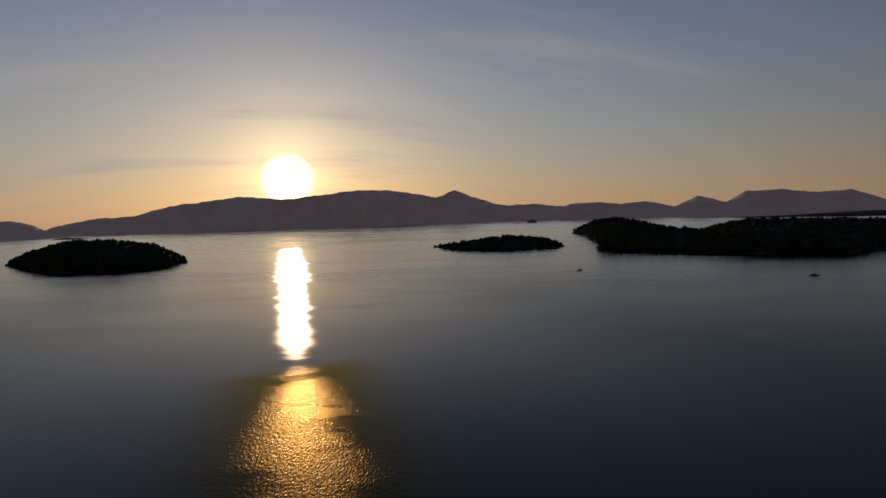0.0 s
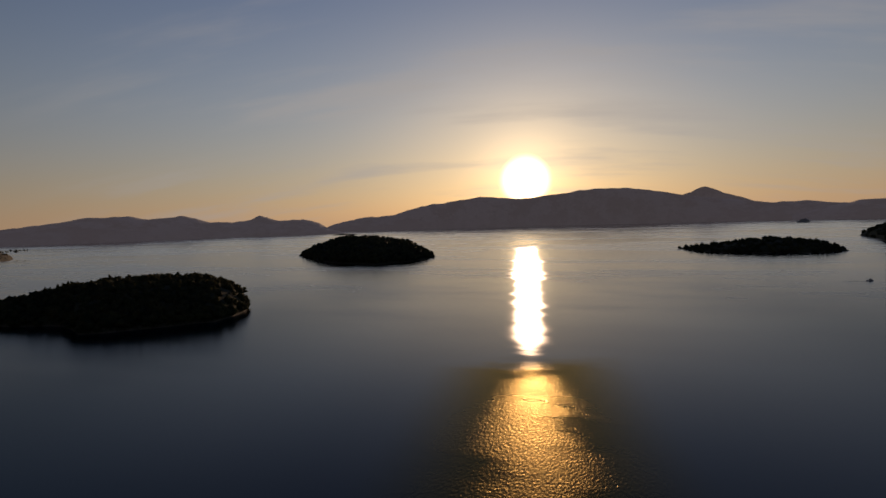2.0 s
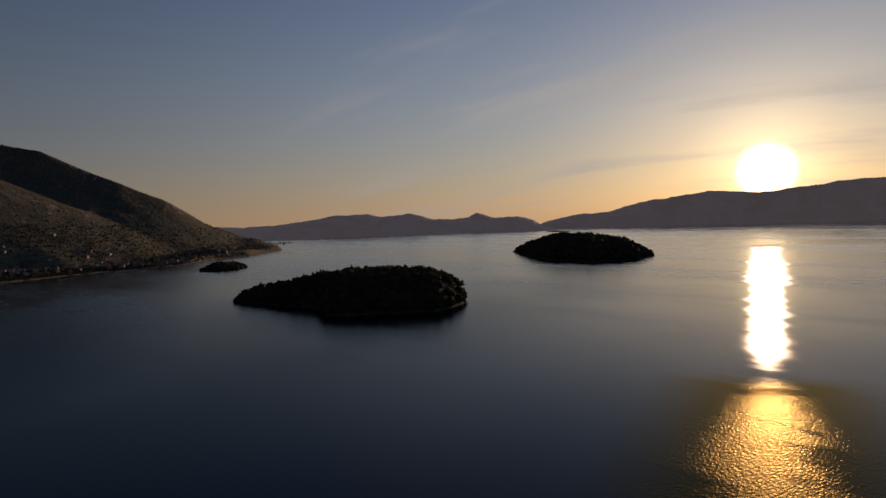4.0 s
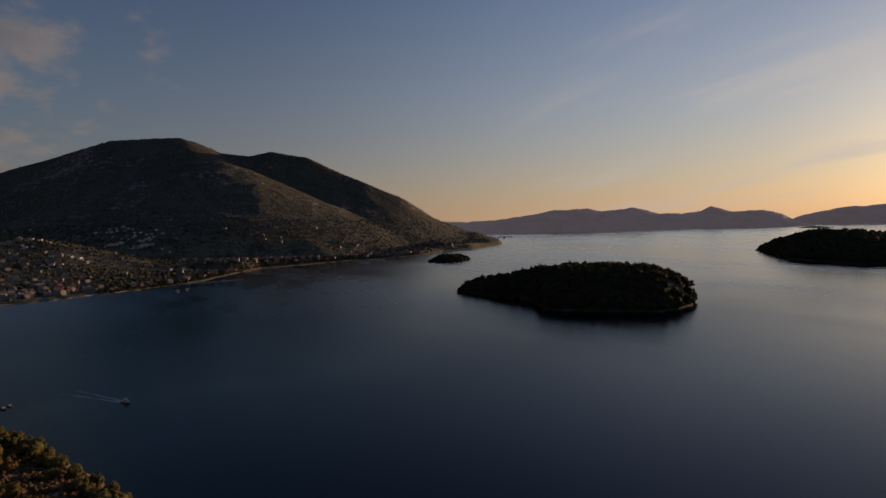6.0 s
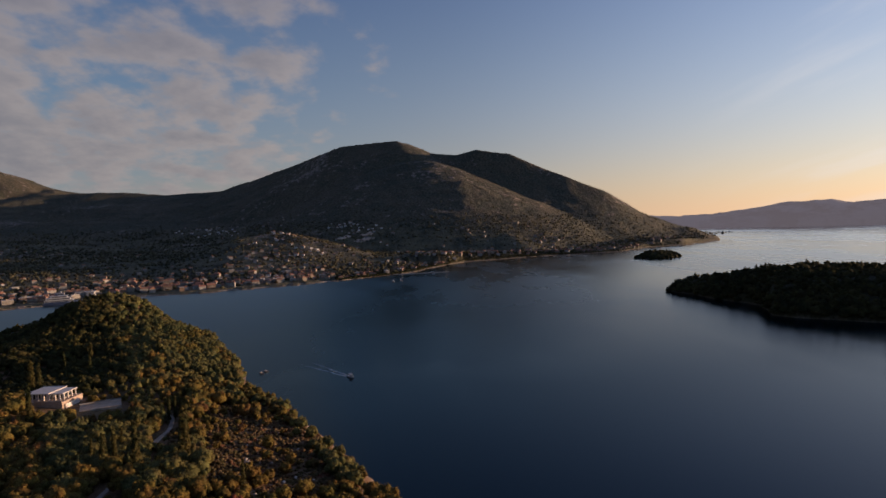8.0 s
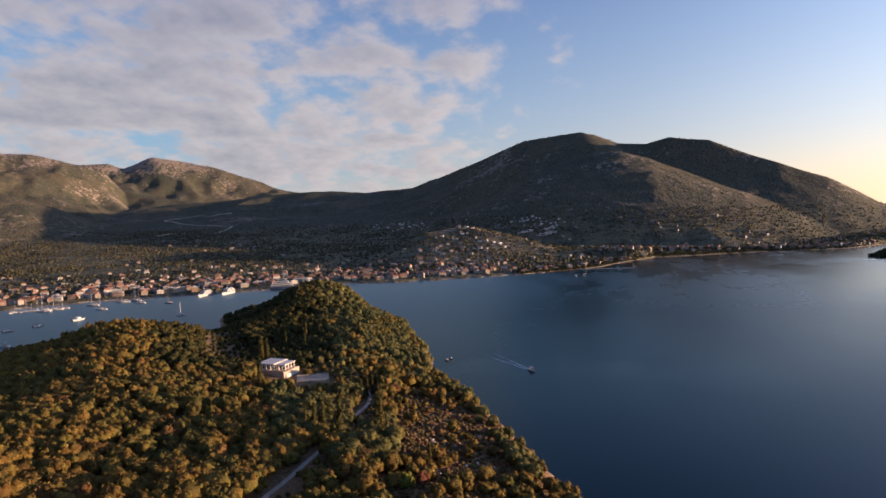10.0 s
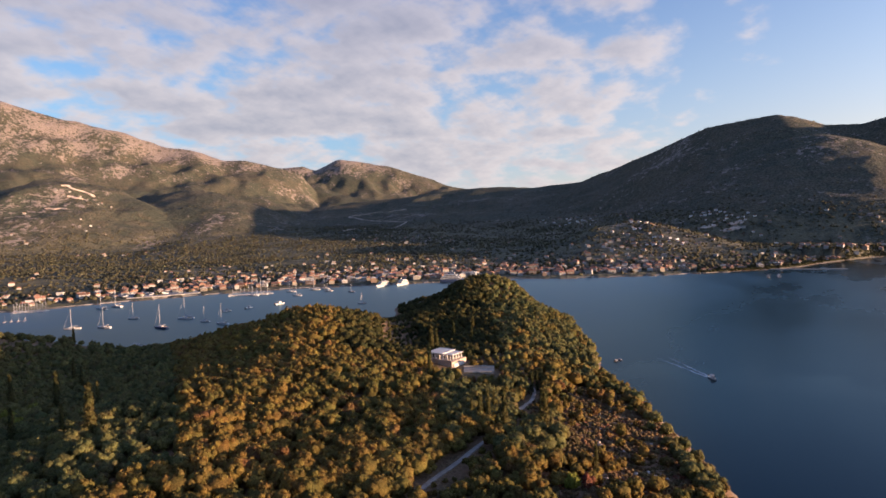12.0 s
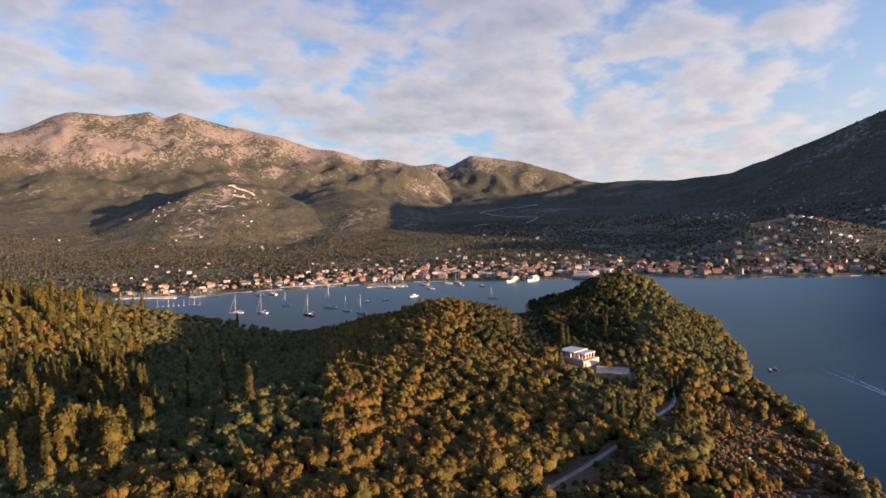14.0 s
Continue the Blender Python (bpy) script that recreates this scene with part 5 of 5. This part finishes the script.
BOATS = [(96.9, 276, 5.2, -50, "white motorboat under way off the headland"), (105.5, 300, 3.2, 140, "small open boat near the rocky shore"), (105.1, 303, 2.8, 150, "small open boat near the rocky shore"),
         (-13.5, 686, 7, 300, "small motorboat crossing the calm strait"), (-33.3, 664, 8, 80, "small dark boat on the calm strait"),
         (91.5, 758, 11, 100, "motorboat lit by the low sun off the beach"), (92.3, 750, 10, 90, "motorboat lit by the low sun off the beach"),
         (143.4, 573, 8, 80, "motorboat anchored in the bay"), (141.4, 583, 8.5, 80, "motorboat anchored in the bay"), (138.6, 598, 10, 75, "motor cruiser anchored in the bay"), (151.0, 425, 9, 60, "motorboat moored under the trees")]
for az, d, l, turn, label in BOATS:
    p = bearing(az, d)
    build_motorboat(l, label, NAVY if 'open' in label or 'dark' in label else None).matrix_basis = pose(p.x, p.y, 0, 0, 0, turn)


ASHORE = build_motorboat(8, "white motorboat laid up ashore in the boatyard")
for i in range(12):
    p = bearing(148.6 + 0.33 * i + float(rng.uniform(-0.1, 0.1)), 772 + 9 * (i % 3))
    ob = ASHORE if i == 0 else copy_thing(ASHORE, Matrix())
    ob.matrix_basis = pose(p.x, p.y, main_z(p.x, p.y) + 1.0, 0, 0, 60 + float(rng.normal(0, 12)))


def wake(az, d, turn, length, spread, label):
    """Two foamy arms on the water behind a boat, thinning out."""
    bm = bmesh.new()
    gen = random.Random(int(az))
    for arm in (-1, 1):
        prev = None
        for i in range(30):
            t = i / 29
            y = -3 - t * length
            x = arm * (0.7 + spread * t) + gen.uniform(-0.3, 0.3)
            w = (0.35 + 0.35 * gen.random()) * (1 - 0.8 * t)
            row = [bm.verts.new((x - w, y, 0.04)), bm.verts.new((x, y, 0.07)), bm.verts.new((x + w, y, 0.04))]
            if prev:
                for k in range(2):
                    if gen.random() > 0.2 * t:
                        bm.faces.new((prev[k], prev[k + 1], row[k + 1], row[k]))
            prev = row
    me = bpy.data.meshes.new("wake")
    bm.to_mesh(me)
    bm.free()
    me.materials.append(FOAM)
    p = bearing(az, d)
    ob = tagged(new("wake", me), label, "wake", kind="stuff")
    ob.matrix_basis = pose(p.x, p.y, 0, 0, 0, turn)


wake(96.9, 276, -50, 40, 2.4, "pale foam wake trailing a motorboat")
wake(-13.5, 686, 300, 26, 2.0, "pale wake behind a small boat")

# ---------------------------------------------------------------- villa on the headland
def build_villa():
    v = tagged(new("villa"), "pale modern villa with flat roofs and a pillared veranda", "villa")
    # main block, long side along x
    part("wall", box(-7.5, -2.2, 0, 3.2, 7.4, 3.3), PLASTER, v)
    part("side_wing", box(3.2, -1.0, 0, 7.6, 5.9, 3.0), PLASTER, v)
    part("roof", box(-8.3, -5.0, 3.3, 3.4, 8.0, 3.75), PLASTER, v, "pale flat concrete roof")
    part("roof", box(3.4, -4.2, 3.0, 9.9, 6.5, 3.4), PLASTER, v, "pale flat concrete roof")
    part("roof_edge", box(-8.3, 7.7, 3.75, 3.4, 8.0, 4.0), CONCRETE, v)
    for x in (-7.9, -5.2, -2.4, 0.4, 3.0, 5.6, 8.0):
        zt = 3.3 if x < 3.2 else 3.0
        part("pillar", box(x - 0.22, -4.6 if x < 3.2 else -3.9, -0.4, x + 0.22, -4.15 if x < 3.2 else -3.45, zt), PLASTER, v)
    for x in (-6.4, -3.8, -1.0, 1.8):
        part("window", box(x - 0.9, -2.28, 0.15, x + 0.9, -2.1, 2.5), GLASS, v)
    for x in (4.4, 6.3):
        part("window", box(x - 0.7, -1.08, 0.2, x + 0.7, -0.9, 2.3), GLASS, v)
    for y in (-3.0, -0.2, 2.6, 5.4):
        part("pillar", box(9.3, y - 0.2, -0.4, 9.7, y + 0.2, 3.0), PLASTER, v)
    for y in (1.0, 4.0):
        part("window", box(7.5, y - 0.9, 0.2, 7.68, y + 0.9, 2.3), GLASS, v)
    part("window", box(-7.58, 0.2, 0.9, -7.4, 2.6, 2.3), GLASS, v)
    part("terrace", box(-8.6, -7.5, -4.5, 11.5, 7.6, -0.02), STONE, v, "stone-faced terrace under the veranda")
    part("terrace_wall", box(-2.0, -7.9, -0.02, 11.5, -7.5, 0.7), STONE, v)
    part("garden_wall", box(11.8, -6.0, -3.6, 12.2, 4.0, -1.4), PLASTER, v)
    z = pen_z(VILLA.x, VILLA.y)
    v.matrix_basis = pose(VILLA.x, VILLA.y, z + 1.8, 0, 0, VILLA_TURN) @ Matrix.Scale(0.74, 4)


VILLA_TURN = 86
build_villa()


def build_yard():
    bm = box(-6.5, -4.5, -1.5, 6.5, 4.5, 0.0)
    y = tagged(new("paved_yard"), "pale paved parking yard below the villa", "yard")
    part("slab", bm, PAVING, y)
    part("kerb", box(-6.7, 4.5, -1.5, 6.7, 4.8, 0.35), CONCRETE, y)
    y.matrix_basis = pose(YARD.x, YARD.y, pen_z(YARD.x, YARD.y) + 0.6, 0, 0, 118)


build_yard()


def build_pole(x, y, h, label):
    p = tagged(new("utility_pole"), label, "utility pole", "utility poles")
    part("pole", rod((0, 0, -0.5), (0, 0, h), 0.16), TIMBER, p)
    for z in (h - 0.5, h - 1.3, h - 2.1):
        part("crossarm", box(-0.9, -0.08, z, 0.9, 0.08, z + 0.14), CONCRETE, p)
    p.matrix_basis = pose(x, y, pen_z(x, y), 0, 0, 60)


build_pole(-66, -258, 12, "wooden utility pole with three pale crossarms")
build_pole(-26, -236, 11, "wooden utility pole among the cypresses")


def build_jetty():
    j = tagged(new("jetty"), "small timber jetty with a boat shed in the cove", "jetty")
    part("deck", box(-3, -12, 0.5, 3, 12, 0.8), TIMBER, j)
    for x in (-2.6, 2.6):
        for y in (-11, -4, 4, 11):
            part("pile", rod((x, y, -2), (x, y, 1.2), 0.18), TIMBER, j)
    part("shed", box(-2.5, -9, 0.8, 2.5, -1, 3.2), TIMBER, j)
    part("shed_roof", hip_roof(5, 8, 3.2, 0.8, 0.3, 0.98), FLAT_ROOF, j).location.y = -5
    j.matrix_basis = pose(*bearing(127.6, 408).xy, 0, 0, 0, 35)


build_jetty()
